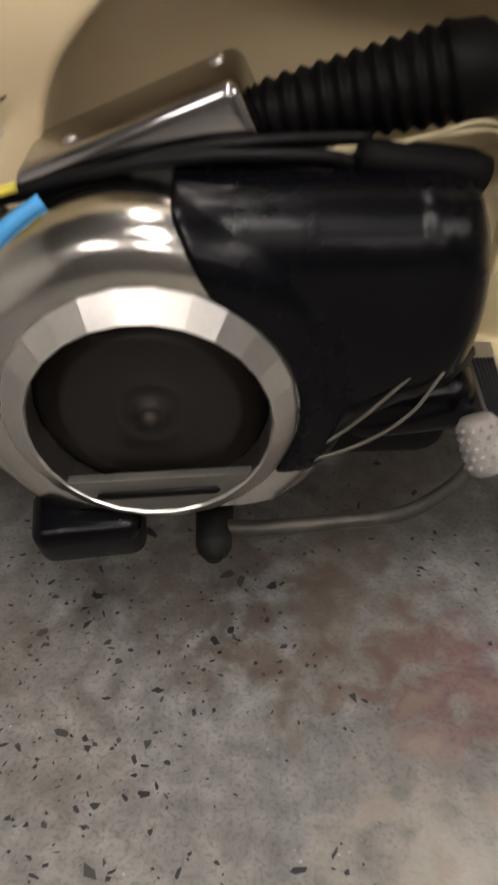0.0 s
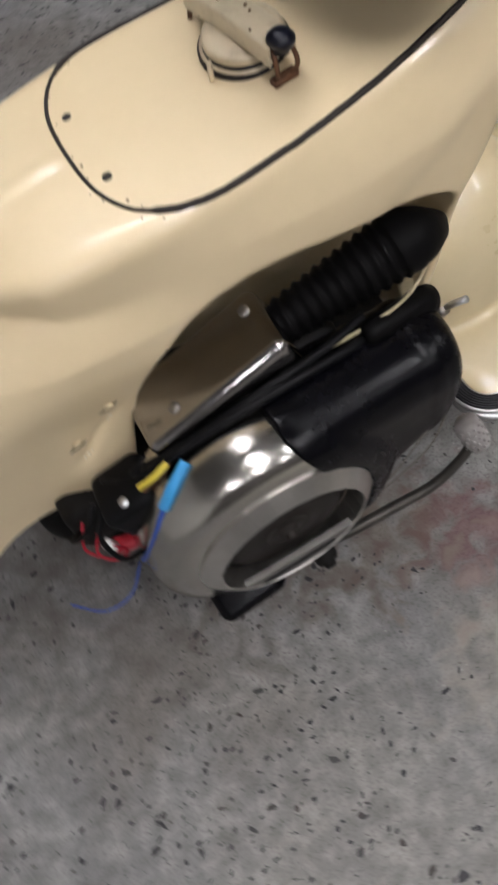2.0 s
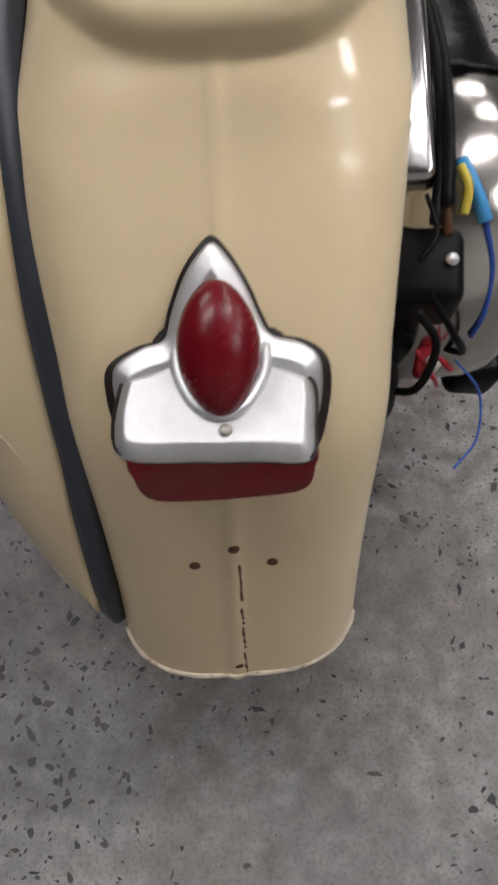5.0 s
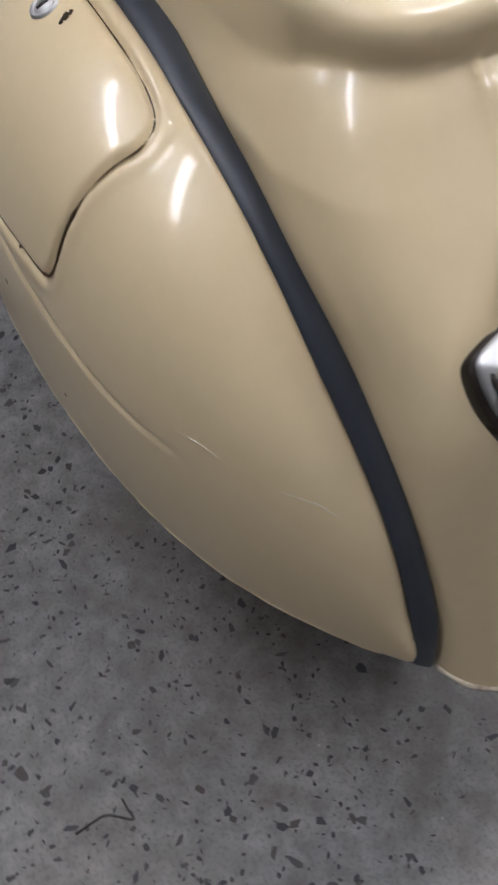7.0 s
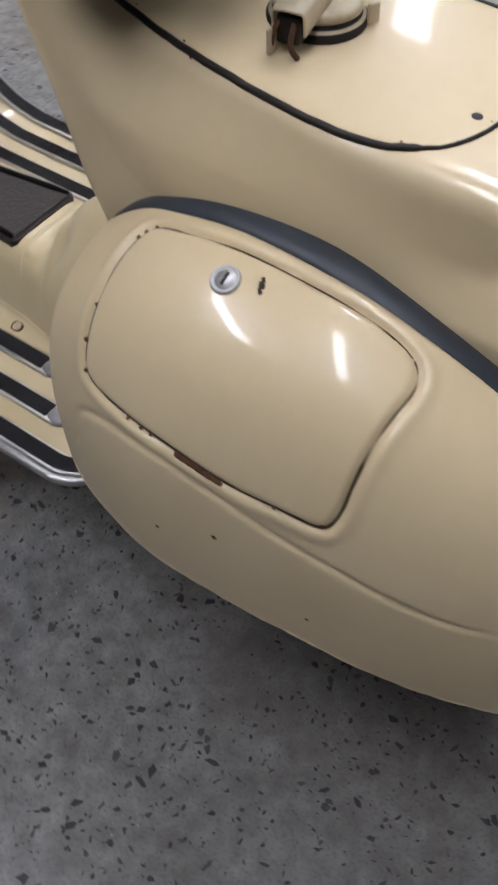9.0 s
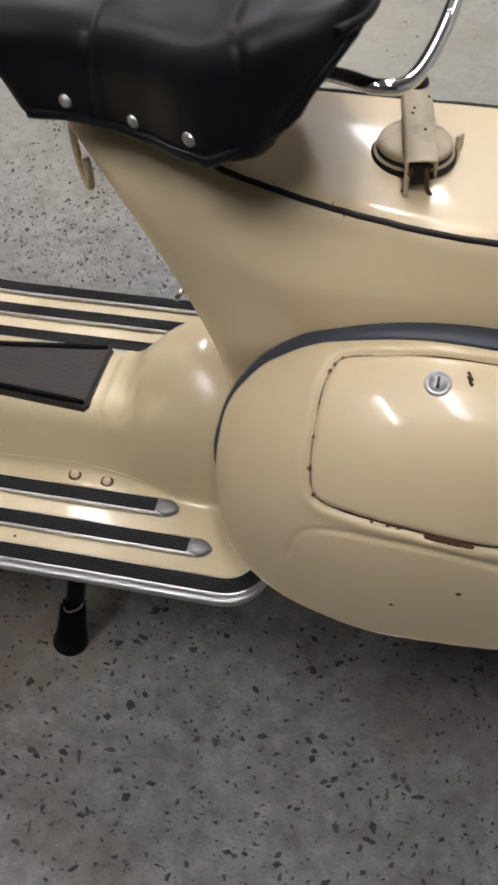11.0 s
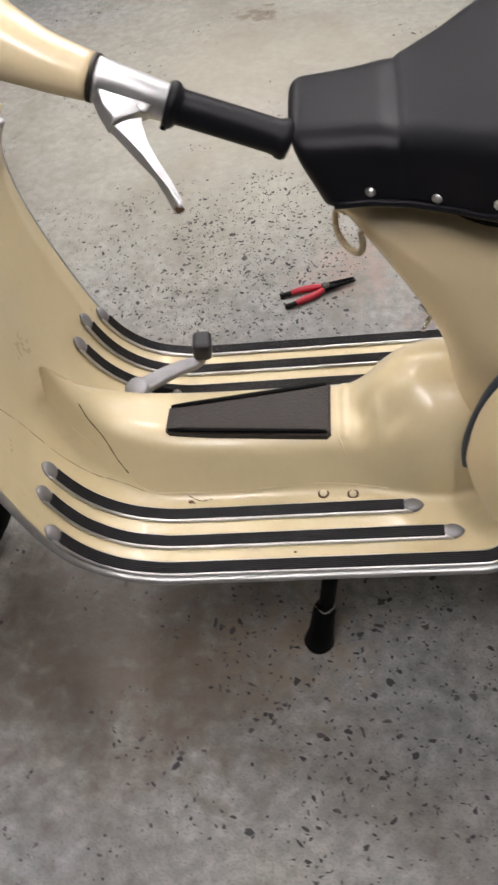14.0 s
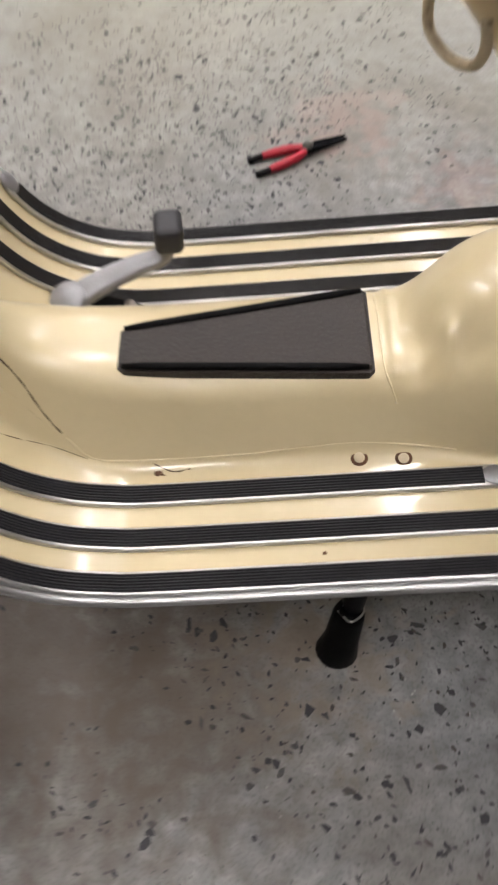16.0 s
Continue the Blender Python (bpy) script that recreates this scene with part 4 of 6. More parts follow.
for x, a, r in ((0.492, 68, 0.0028), (0.496, 66, 0.0024), (0.486, 70, 0.002), (0.502, 48, 0.002), (0.503, 40, 0.0025), (0.497, 33.5, 0.0022), (0.44, 29.5, 0.0018), (0.425, 29.2, 0.0022), (0.415, 28.8, 0.0018), (0.262, 28.8, 0.002), (0.30, 27.4, 0.0016)):
    ux = np.array([x])
    aw, bh, tn = float(pw(ux)[0]), float((pt(ux) - pc(ux))[0]), math.tan(radians(a))
    u = (1 / (1 + tn ** 2.7)) ** (1 / 2.7)
    q = Vector((x, PANEL_Y + u * aw, float(pc(ux)[0]) + u * tn * bh))
    n = slope(panel_smooth, q)
    part("rust_chip", lathe([(0, 0.0012), (r * 0.7, 0.0010), (r, -0.002)], q, n, 7), RUST, panel)
for pts in (((0.125, 0.457), (0.103, 0.455), (0.082, 0.447)), ((0.055, 0.439), (0.036, 0.433), (0.021, 0.421))):
    line = [cast(panel_smooth, (v.x, 0.4, v.y), (0, -1, 0))[0] for v in spline([(a, b, 0) for a, b in pts], 6)]
    part("scratch", tube(line, [0.0002 + 0.0007 * math.sin(math.pi * k / (len(line) - 1)) for k in range(len(line))], 6), SCRATCH, panel)

# blue-grey band between body and panel: its edge on the body and its edge on the panel
BAND_BODY = [(-0.0495, 0.099, 0.276), (-0.049, 0.099, 0.292), (-0.042, 0.098, 0.332), (-0.018, 0.099, 0.384), (0.009, 0.102, 0.427), (0.037, 0.106, 0.465), (0.082, 0.112, 0.510), (0.131, 0.117, 0.546), (0.185, 0.120, 0.579), (0.245, 0.121, 0.604), (0.32, 0.118, 0.626), (0.39, 0.115, 0.633), (0.46, 0.113, 0.626), (0.52, 0.111, 0.602), (0.567, 0.112, 0.564), (0.604, 0.113, 0.508), (0.624, 0.113, 0.445), (0.630, 0.113, 0.400), (0.628, 0.113, 0.365)]
BAND_PANEL = [(-0.036, 0.113, 0.276), (-0.035, 0.113, 0.300), (-0.031, 0.113, 0.329), (-0.008, 0.116, 0.387), (0.020, 0.119, 0.428), (0.048, 0.124, 0.465), (0.092, 0.131, 0.510), (0.137, 0.135, 0.548), (0.188, 0.139, 0.581), (0.247, 0.142, 0.606), (0.32, 0.142, 0.624), (0.39, 0.140, 0.629), (0.46, 0.138, 0.621), (0.52, 0.134, 0.597), (0.567, 0.130, 0.562), (0.605, 0.128, 0.510), (0.627, 0.128, 0.445), (0.634, 0.128, 0.400), (0.632, 0.128, 0.365)]
bm = bmesh.new()
rows = []
edge_a, edge_b = spline(BAND_BODY, 6), spline(BAND_PANEL, 6)
for i, (p, q) in enumerate(zip(edge_a, edge_b)):
    t = (edge_a[min(i + 1, len(edge_a) - 1)] - edge_a[max(i - 1, 0)]).normalized()
    up = (q - p).cross(t).normalized()
    if up.dot(p - Vector((0.3, 0.1, 0.3))) < 0:
        up = -up
    rows.append([bm.verts.new(p.lerp(q, a) + up * b) for a, b in ((-0.05, -0.012), (-0.05, -0.001), (0.08, 0.0024), (0.5, 0.0036), (0.92, 0.0024), (1.05, -0.001), (1.05, -0.012))])
for a, b in zip(rows, rows[1:]):
    for k in range(7):
        bm.faces.new((a[k], a[(k + 1) % 7], b[(k + 1) % 7], b[k]))
bm.faces.new(rows[0])
bm.faces.new(rows[-1][::-1])
part("edge_band", bm, BAND, scooter, "blue-grey rubber edging band")


# footboard, tunnel and legshield in one pressing
SHEET = [(0.50, 0.279, 0), (0.80, 0.279, 0), (1.04, 0.279, 0), (1.09, 0.283, 0), (1.135, 0.295, 0), (1.175, 0.320, 0), (1.207, 0.358, 0), (1.232, 0.415, 0), (1.259, 0.51, 0), (1.279, 0.60, 0), (1.286, 0.67, 0), (1.279, 0.725, 0), (1.257, 0.775, 0), (1.225, 0.82, 0), (1.19, 0.86, 0)]
sheet_line = spline(SHEET, 8)
sheet_field = flat_field(sheet_line, closed=False)
sheet_wide = curve1([(0.2, 0.246), (0.32, 0.246), (0.5, 0.240), (0.67, 0.232), (0.75, 0.205), (0.82, 0.15), (0.88, 0.08)])
tunnel_top = curve1([(0.5, 0.372), (0.80, 0.368), (1.00, 0.374), (1.08, 0.384), (1.14, 0.405), (1.20, 0.455), (1.26, 0.56)])


def board_field(x, y, z):
    bow = 0.02 * np.clip((z - 0.30) / 0.15, 0, 1) * (1 - np.clip(np.abs(y) / 0.2, 0, 1) ** 2)
    d = sheet_field(x - bow, z) - 0.0055
    corner = np.hypot(np.maximum(0.612 - x, 0), np.maximum(np.abs(y) - 0.196, 0)) - 0.05
    d = smax(d, np.maximum(np.where(x < 0.63, corner, -1), np.abs(y) - sheet_wide(z)), 0.004)
    t = smax(z - tunnel_top(x), (np.abs(y) - np.where(y > 0, 0.061, 0.052) - np.where(y > 0, 0.43, 0.58) * (0.372 - z)) * 0.88, 0.026)
    t = smax(t, smax(0.62 - x, x - 1.25 - 0.0 * z, 0.01), 0.01)
    t = smax(t, 0.276 - z, 0.004)
    b = (np.sqrt(((x - 0.655) / 0.140) ** 2 + (y / 0.118) ** 2 + ((z - 0.315) / 0.145) ** 2) - 1) * 0.115
    b = smax(b, 0.276 - z, 0.004)
    t = smin(t, b, 0.03)
    d = smin(d, t, 0.012)
    # step behind the mat and hammered dents on the rear swelling
    d = d - 0.0022 * np.exp(-((x - 0.800) / 0.0045) ** 2) * np.clip((z - 0.33) / 0.02, 0, 1) * (np.abs(y) < 0.06)
    d = d + 0.0050 * np.exp(-((x - 0.774) / 0.012) ** 2 - ((y - 0.035) / 0.022) ** 2) + 0.0045 * np.exp(-((x - 0.735) / 0.010) ** 2 - ((y - 0.055) / 0.018) ** 2) * (z > 0.30)
    d = d - 0.0030 * np.exp(-((x - 0.752) / 0.006) ** 2 - ((y - 0.045) / 0.03) ** 2) * (z > 0.30)
    for dx, dy, rx, ry, h in ((0.752, 0.020, 0.012, 0.014, 0.0028), (0.722, 0.066, 0.016, 0.012, 0.0030), (0.700, 0.030, 0.020, 0.020, -0.0022), (0.778, 0.062, 0.014, 0.010, 0.0024), (0.742, -0.030, 0.018, 0.020, 0.0022)):
        d = d + h * np.exp(-((x - dx) / rx) ** 2 - ((y - dy) / ry) ** 2) * (z > 0.30)
    return smax(d, smax(0.562 - x, -(x + 1), 0.001), 0.004)


board = solid("footboard", board_field, (0.54, -0.26, 0.262), (1.32, 0.26, 0.96), 0.0044, PAINT_WORN_SHADED, scooter, "cream footboard, centre tunnel and legshield in one pressing")


# rubber runners in aluminium channels
def sheet_at(s):
    """Point and normal of the sheet's upper side, s metres from its rear along the line."""
    acc = 0.0
    for a, b in zip(sheet_line, sheet_line[1:]):
        step = (b - a).length
        if acc + step >= s:
            p = a.lerp(b, (s - acc) / step)
            t = (b - a).normalized()
            return p, Vector((-t.y, 0, t.x))
        acc += step
    return sheet_line[-1], Vector((-1, 0, 0))


def runner(side, y, x_rear, s_front, wrap):
    pts, ups = [], []
    if wrap:
        for a in range(0, 91, 9):
            pts.append(Vector((0.612 - 0.043 * math.cos(radians(a)), side * (0.192 + 0.040 * math.sin(radians(a))), 0.2845)))
            ups.append(Vector((0, 0, 1)))
        for yy in (0.160, 0.135, 0.110):
            pts.insert(0, Vector((0.569, side * yy, 0.2845)))
            ups.insert(0, Vector((0, 0, 1)))
    k = 0
    s0 = (x_rear if not wrap else 0.63) - 0.50
    while True:
        s = s0 + k * 0.0125
        if s > s_front:
            break
        p, n = sheet_at(s)
        bow = 0.02 * min(max((p.y - 0.30) / 0.15, 0), 1) * (1 - min(y / 0.2, 1) ** 2)
        pts.append(Vector((p.x + bow, side * y, p.y)) + n * 0.0055)
        ups.append(n)
        k += 1
    root = part("floor_runner", sweep(pts, ups, [(-0.0125, 0), (-0.0125, 0.005), (-0.0105, 0.006), (0.0105, 0.006), (0.0125, 0.005), (0.0125, 0)]), CHANNEL, scooter, "ribbed black rubber floor runner in an aluminium channel")
    prof = [(-0.0095, 0.004)]
    for j in range(6):
        c = -0.0095 + 0.019 * (j + 0.5) / 6
        prof += [(c - 0.0013, 0.0078), (c, 0.0088), (c + 0.0013, 0.0078)]
        if j < 5:
            prof.append((c + 0.00158, 0.0068))
    prof.append((0.0095, 0.004))
    sharp(part("rubber_strip", sweep(pts[1:-1], ups[1:-1], prof), RIBBED, root, "ribbed black rubber strip"), 50)
    for i, sgn in ((0, -1), (len(pts) - 1, 1)):
        if wrap and i == 0:
            continue
        t = (pts[i] - pts[i - 1]).normalized() if i else (pts[0] - pts[1]).normalized()
        m = axes(pts[i] + ups[i] * 0.003, t, ups[i].cross(t))
        bm = bmesh.new()
        bmesh.ops.create_uvsphere(bm, u_segments=18, v_segments=10, radius=1)
        for v in bm.verts:
            tip = 1 - 0.35 * max(0, v.co.x) ** 2
            v.co = Vector((v.co.x * 0.017, v.co.y * 0.0128 * tip, max(v.co.z, -0.4) * 0.0066))
        bmesh.ops.transform(bm, matrix=m, verts=bm.verts)
        part("end_cap", bm, PEDALPAINT, root, "cast aluminium end cap")
    return root


for side in (1, -1):
    runner(side, 0.134, 0.705, 0.803, False)
    runner(side, 0.184, 0.650, 0.80, False)
    runner(side, 0.232, 0.600, 0.775, True)
# aluminium edge trim of the footboard
for side in (1, -1):
    pts = [Vector((0.562, side * 0.110, 0.279)), Vector((0.562, side * 0.150, 0.279))]
    for a in range(0, 91, 9):
        pts.append(Vector((0.612 - 0.050 * math.cos(radians(a)), side * (0.196 + 0.050 * math.sin(radians(a))), 0.279)))
    for k in range(0, 86):
        p, n = sheet_at(0.14 + k * 0.0125)
        pts.append(Vector((p.x, side * float(sheet_wide(np.array([p.y]))[0]), p.y)))
    part("edge_trim", tube(pts, 0.0062, 8), CASTALU, board, "aluminium edge trim")

# rubber mat on the tunnel
outline = [(0.820, 0.054), (0.820, -0.046), (0.826, -0.051), (1.066, -0.008), (1.072, -0.003), (1.073, 0.043), (1.067, 0.048), (0.826, 0.059)]
bm = bmesh.new()
top, low = [], []
for x, y in outline:
    z = 0.3655 + 0.055 * (x - 0.82)
    low.append(bm.verts.new((x, y, z - 0.012)))
    top.append(bm.verts.new((x, y, z + 0.0085)))
bm.faces.new(top)
bm.faces.new(low[::-1])
for k in range(8):
    bm.faces.new((low[k], low[(k + 1) % 8], top[(k + 1) % 8], top[k]))
bmesh.ops.bevel(bm, geom=[e for e in bm.edges if e.verts[0] in top and e.verts[1] in top], offset=0.004, segments=3, affect="EDGES")
floor_mat = part("rubber_mat", bm, MATRUB, board, "brown-black rubber mat with raised ribs", smooth=False)
for y0, y1_, r in ((0.0530, 0.0430, 0.0042), (-0.0455, -0.0035, 0.0050)):
    p = [Vector((x, y0 + (y1_ - y0) * (x - 0.825) / 0.243, 0.3728 + 0.055 * (x - 0.82))) for x in np.linspace(0.826, 1.068, 12)]
    part("mat_rib", tube(p, [r * (0.7 if k in (0, 11) else 1) for k in range(12)], 10), RUBBER, floor_mat, "raised black border rib")
for x, y in ((0.793, 0.106), (0.838, 0.103), (0.793, -0.106), (0.838, -0.106)):
    z = drop(board_field, x, y, 0.6)
    bolt = part("board_bolt", lathe([(0, 0.0036), (0.0036, 0.0034), (0.0054, 0.0024), (0.0058, 0.0012), (0.0078, 0.0009), (0.0082, -0.002)], (x, y, z), (0, 0.25, 1), 22), CAPPAINT, board, "paint-covered bolt on a washer")
    part("bolt_grime", lathe([(0.0056, 0.0016), (0.0086, 0.0011), (0.0098, -0.0015)], (x, y, z), (0, 0.25, 1), 18), RUST, bolt)
for x, y, r in ((1.046, 0.106, 0.006), (1.041, 0.110, 0.004), (0.898, 0.143, 0.002), (0.880, 0.208, 0.003)):
    z = drop(board_field, x, y, 0.6)
    part("rust_spot", lathe([(0, 0.0007), (r * 0.7, 0.0006), (r, -0.001)], (x, y, z), (0, 0.2, 1), 9), RUST, board)
# cracked filler and weld seams of the pressing
for pts, r, way in (
    (((1.208, 0.016, 0.430), (1.196, 0.029, 0.408), (1.175, 0.045, 0.382), (1.157, 0.064, 0.352), (1.140, 0.078, 0.329)), 0.0009, (0.5, -0.6, -0.5)),
    (((1.274, 0.127, 0.565), (1.258, 0.098, 0.475), (1.231, 0.090, 0.398), (1.195, 0.086, 0.345), (1.153, 0.086, 0.321), (1.111, 0.095, 0.305)), 0.0002, (0.7, -0.2, -0.5)),
    (((1.050, 0.100, 0.298), (1.030, 0.108, 0.292), (1.012, 0.106, 0.293)), 0.0007, (0, -0.3, -0.9)),
):
    line = []
    for v in spline(pts, 6):
        q, n = cast(board_field, v - Vector(way).normalized() * 0.04, way, 0.12)
        line.append(q + n * 0.0002)
    part("crack", tube(line, [r * (0.7 + 0.3 * math.sin(k * 1.7)) + 0.0003 for k in range(len(line))], 6), GROOVE, board)

# thin ridges added to catch a highlight where the tunnel meets the board
for pts, r, way in (
    (((1.135, 0.083, 0.325), (1.111, 0.097, 0.304), (1.054, 0.100, 0.299), (0.943, 0.100, 0.300), (0.838, 0.097, 0.304), (0.74, 0.110, 0.300)), 0.0016, (0, -0.6, -0.7)),
    (((0.812, -0.050, 0.364), (0.811, -0.010, 0.368), (0.811, 0.030, 0.367), (0.809, 0.055, 0.355), (0.800, 0.075, 0.335)), 0.0013, (0, 0, -1)),
    (((1.20, 0.062, 0.420), (1.17, 0.070, 0.372), (1.142, 0.080, 0.332)), 0.0011, (0.5, -0.6, -0.5)),
):
    line = []
    for v in spline(pts, 8):
        q, n = cast(board_field, v - Vector(way).normalized() * 0.04, way, 0.12)
        line.append(q)
    part("seam_highlight_bead", tube(line, [r * (0.8 + 0.35 * math.sin(k * 0.9) * math.sin(k * 0.37 + 1)) for k in range(len(line))], 8), PAINT_WORN_SHADED, board)

# brake pedal beside the tunnel
PED = [(1.128, -0.056, 0.378), (1.110, -0.066, 0.382), (1.085, -0.078, 0.386), (1.058, -0.089, 0.389), (1.038, -0.096, 0.390), (1.027, -0.099, 0.397), (1.022, -0.100, 0.411)]
ped = spline(PED, 6)
prof = []
pedal_bm = bmesh.new()
rings = []
for i, p in enumerate(ped):
    s = i / (len(ped) - 1)
    t = (ped[min(i + 1, len(ped) - 1)] - ped[max(i - 1, 0)]).normalized()
    wide = t.cross(Vector((0, 0.3, 1))).normalized()
    high = wide.cross(t)
    a, b = 0.0085 * (1 - s) ** 0.8 + 0.0072, 0.0088 - 0.0015 * s
    rings.append([pedal_bm.verts.new(p + wide * a * math.copysign(abs(math.cos(g)) ** 0.7, math.cos(g)) + high * b * math.copysign(abs(math.sin(g)) ** 0.7, math.sin(g))) for g in (2 * math.pi * (k + 0.5) / 16 for k in range(16))])
for a, b in zip(rings, rings[1:]):
    for k in range(16):
        pedal_bm.faces.new((a[k], a[(k + 1) % 16], b[(k + 1) % 16], b[k]))
pedal_bm.faces.new(rings[0][::-1])
pedal_bm.faces.new(rings[-1])
pedal = part("brake_pedal", pedal_bm, PEDALPAINT, scooter, "light grey cast brake pedal with a black rubber tip")
part("pedal_boss", lathe([(0, 0.011), (0.017, 0.0105), (0.020, 0.008), (0.0205, -0.010), (0.016, -0.012), (0, -0.012)], (1.130, -0.055, 0.378), (0.1, 0.2, 1), 26), PEDALPAINT, pedal)
part("pedal_rubber", rbox((0.030, 0.040, 0.034), axes((1.020, -0.100, 0.423), (1, 0.1, 0.1), (0, 1, 0)), 0.008, 4), RIBBED, pedal, "worn black rubber pedal tip")
part("pedal_pin", tube([Vector((1.136, -0.046, 0.345)), Vector((1.134, -0.047, 0.366)), Vector((1.133, -0.048, 0.372))], 0.0065, 14), PEDALPAINT, pedal)
part("pedal_sleeve", tube([Vector((1.135, -0.047, 0.362)), Vector((1.133, -0.050, 0.374))], 0.0105, 16), RUBBER, pedal)
part("pedal_slot", rbox((0.085, 0.020, 0.010), axes((1.090, -0.064, 0.357), (1, -0.35, 0.1), (0, 1, 0)), 0.004), RUBBER, pedal)
part("slot_bolt", lathe([(0, 0.008), (0.006, 0.0075), (0.007, 0.003), (0.007, -0.002)], (1.068, -0.055, 0.362), (0, 0.3, 1), 10), STEEL, pedal)

# stand
stand = part("centre_stand", tube(spline([(0.80, 0.10, 0.27), (0.83, 0.158, 0.19), (0.848, 0.184, 0.10), (0.860, 0.195, 0.045)], 6), 0.013, 14), BLACKPAINT, scooter, "black tubular centre stand with rubber feet")
part("rubber_foot", tube([Vector((0.850, 0.187, 0.095)), Vector((0.853, 0.189, 0.085)), Vector((0.862, 0.198, 0.035)), Vector((0.868, 0.203, 0.008)), Vector((0.868, 0.203, 0.0))], [0.016, 0.019, 0.021, 0.026, 0.022], 16), RUBBER, stand)
part("wire_clip", tube(spline([(0.866, 0.190, 0.098), (0.852, 0.205, 0.10), (0.836, 0.193, 0.10), (0.840, 0.175, 0.10)], 5), 0.0012, 6), STEEL, stand)
leg2 = part("stand_leg", tube(spline([(0.80, -0.10, 0.27), (0.83, -0.165, 0.19), (0.848, -0.195, 0.10), (0.870, -0.215, 0.004)], 6), 0.014, 14), BLACKPAINT, stand)
part("stand_bar", tube([Vector((0.80, -0.10, 0.262)), Vector((0.80, 0.10, 0.262))], 0.012, 12), BLACKPAINT, stand)


# wheels
def wheel(x, y, z, turn, name):
    prof = [(0.115, -0.040), (0.150, -0.050), (0.180, -0.048), (0.197, -0.030), (0.203, 0.0), (0.197, 0.030), (0.180, 0.048), (0.150, 0.050), (0.115, 0.040)]
    root = part(name, lathe(prof, (0, 0, 0), (0, 1, 0), 48), RUBBER, scooter, "dark scooter tyre on a small steel rim")
    root.matrix_world = pose(x, y, z, 0, 0, turn)
    part("rim", lathe([(0.0, -0.02), (0.05, -0.025), (0.09, -0.02), (0.105, -0.042), (0.117, -0.044), (0.110, 0.0), (0.117, 0.044), (0.105, 0.042), (0.09, 0.02), (0.05, 0.025), (0.0, 0.02)], (0, 0, 0), (0, 1, 0), 36), STEEL, root)
    return root


wheel(0.255, 0.0, 0.203, 0, "rear_wheel")
wheel(1.56, 0.03, 0.203, 55, "front_wheel")


# ---- saddle ----
seat_w = curve1([(0.452, 0.02), (0.462, 0.068), (0.475, 0.100), (0.495, 0.128), (0.525, 0.149), (0.56, 0.160), (0.595, 0.159), (0.62, 0.149), (0.66, 0.121), (0.71, 0.095), (0.76, 0.082), (0.81, 0.078), (0.845, 0.074)])
seat_t = curve1([(0.44, 0.918), (0.48, 0.926), (0.54, 0.924), (0.60, 0.908), (0.66, 0.894), (0.72, 0.883), (0.80, 0.879), (0.84, 0.878)])
seat_b = curve1([(0.44, 0.850), (0.50, 0.826), (0.55, 0.811), (0.60, 0.803), (0.63, 0.798), (0.68, 0.791), (0.74, 0.786), (0.79, 0.782), (0.84, 0.782)])
seat_nose = curve1([(0.77, 0.792), (0.80, 0.804), (0.84, 0.822), (0.87, 0.834), (0.90, 0.838), (0.95, 0.838)])
seat_rear = curve1([(0.785, 0.562), (0.80, 0.556), (0.83, 0.538), (0.87, 0.509), (0.90, 0.484), (0.925, 0.464), (0.95, 0.455)])
SEAT_Y = -0.001


def seat_field(x, y, z):
    yy = np.abs(y - SEAT_Y)
    w = seat_w(x) - 0.10 * np.clip(0.86 - z, 0, 0.1) * (x < 2) * 0.25
    crown = seat_t(x) - 0.055 * (y - SEAT_Y) - (0.10 + 0.85 * np.clip((x - 0.57) / 0.17, 0, 1)) * yy ** 2 - 0.010 * np.exp(-((x - 0.71) / 0.012) ** 2) * 0.3
    d = smax(z - crown, yy - w, 0.036)
    d = smax(d, x - seat_nose(z), 0.02)
    d = smax(d, (seat_rear(z) - x) * 0.8, 0.022)
    d = smax(d, seat_b(x) - z, 0.008)
    # stitched seams
    s1 = np.exp(-((x - 0.708 - 0.10 * (0.9 - z)) / 0.0022) ** 2)
    arc = x - 0.549 - 2.8 * yy ** 2 + 10.0 * np.maximum(yy - 0.085, 0) ** 2
    arc = arc + 0.45 * np.maximum(0.885 - z, 0) * (yy > 0.09)
    s2 = np.exp(-(arc / 0.0022) ** 2)
    return d + 0.0011 * (s1 + s2 * (z > 0.815)) - 0.0008 * np.exp(-((x - 0.700 - 0.10 * (0.9 - z)) / 0.004) ** 2)


saddle = solid("saddle", seat_field, (0.43, -0.18, 0.77), (0.85, 0.16, 0.96), 0.0034, VINYL, scooter, "black vinyl sprung saddle with riveted skirt and piping")
for side in (1, -1):
    for x, z in ((0.744, 0.806), (0.673, 0.809), (0.613, 0.822)):
        y0 = 0.3 * side
        q, n = cast(seat_field, (x, y0, z), (0, -side, 0))
        part("rivet", lathe([(0, 0.0042), (0.003, 0.004), (0.0055, 0.0022), (0.0062, 0)], q, n, 18), ALU, saddle, "domed aluminium rivet")
# piping along the skirt and round the rear edge
pipe = []
for x in np.linspace(0.785, 0.590, 14):
    q, n = cast(seat_field, (x, 0.3, float(seat_b(np.array([x]))[0]) + 0.006), (0, -1, 0))
    pipe.append(q)
rear = []
for z in (0.84, 0.86, 0.88, 0.90):
    rear.append(cast(seat_field, (float(seat_rear(np.array([z]))[0]) + 0.006, 0.3, z), (0, -1, 0))[0])
over = []
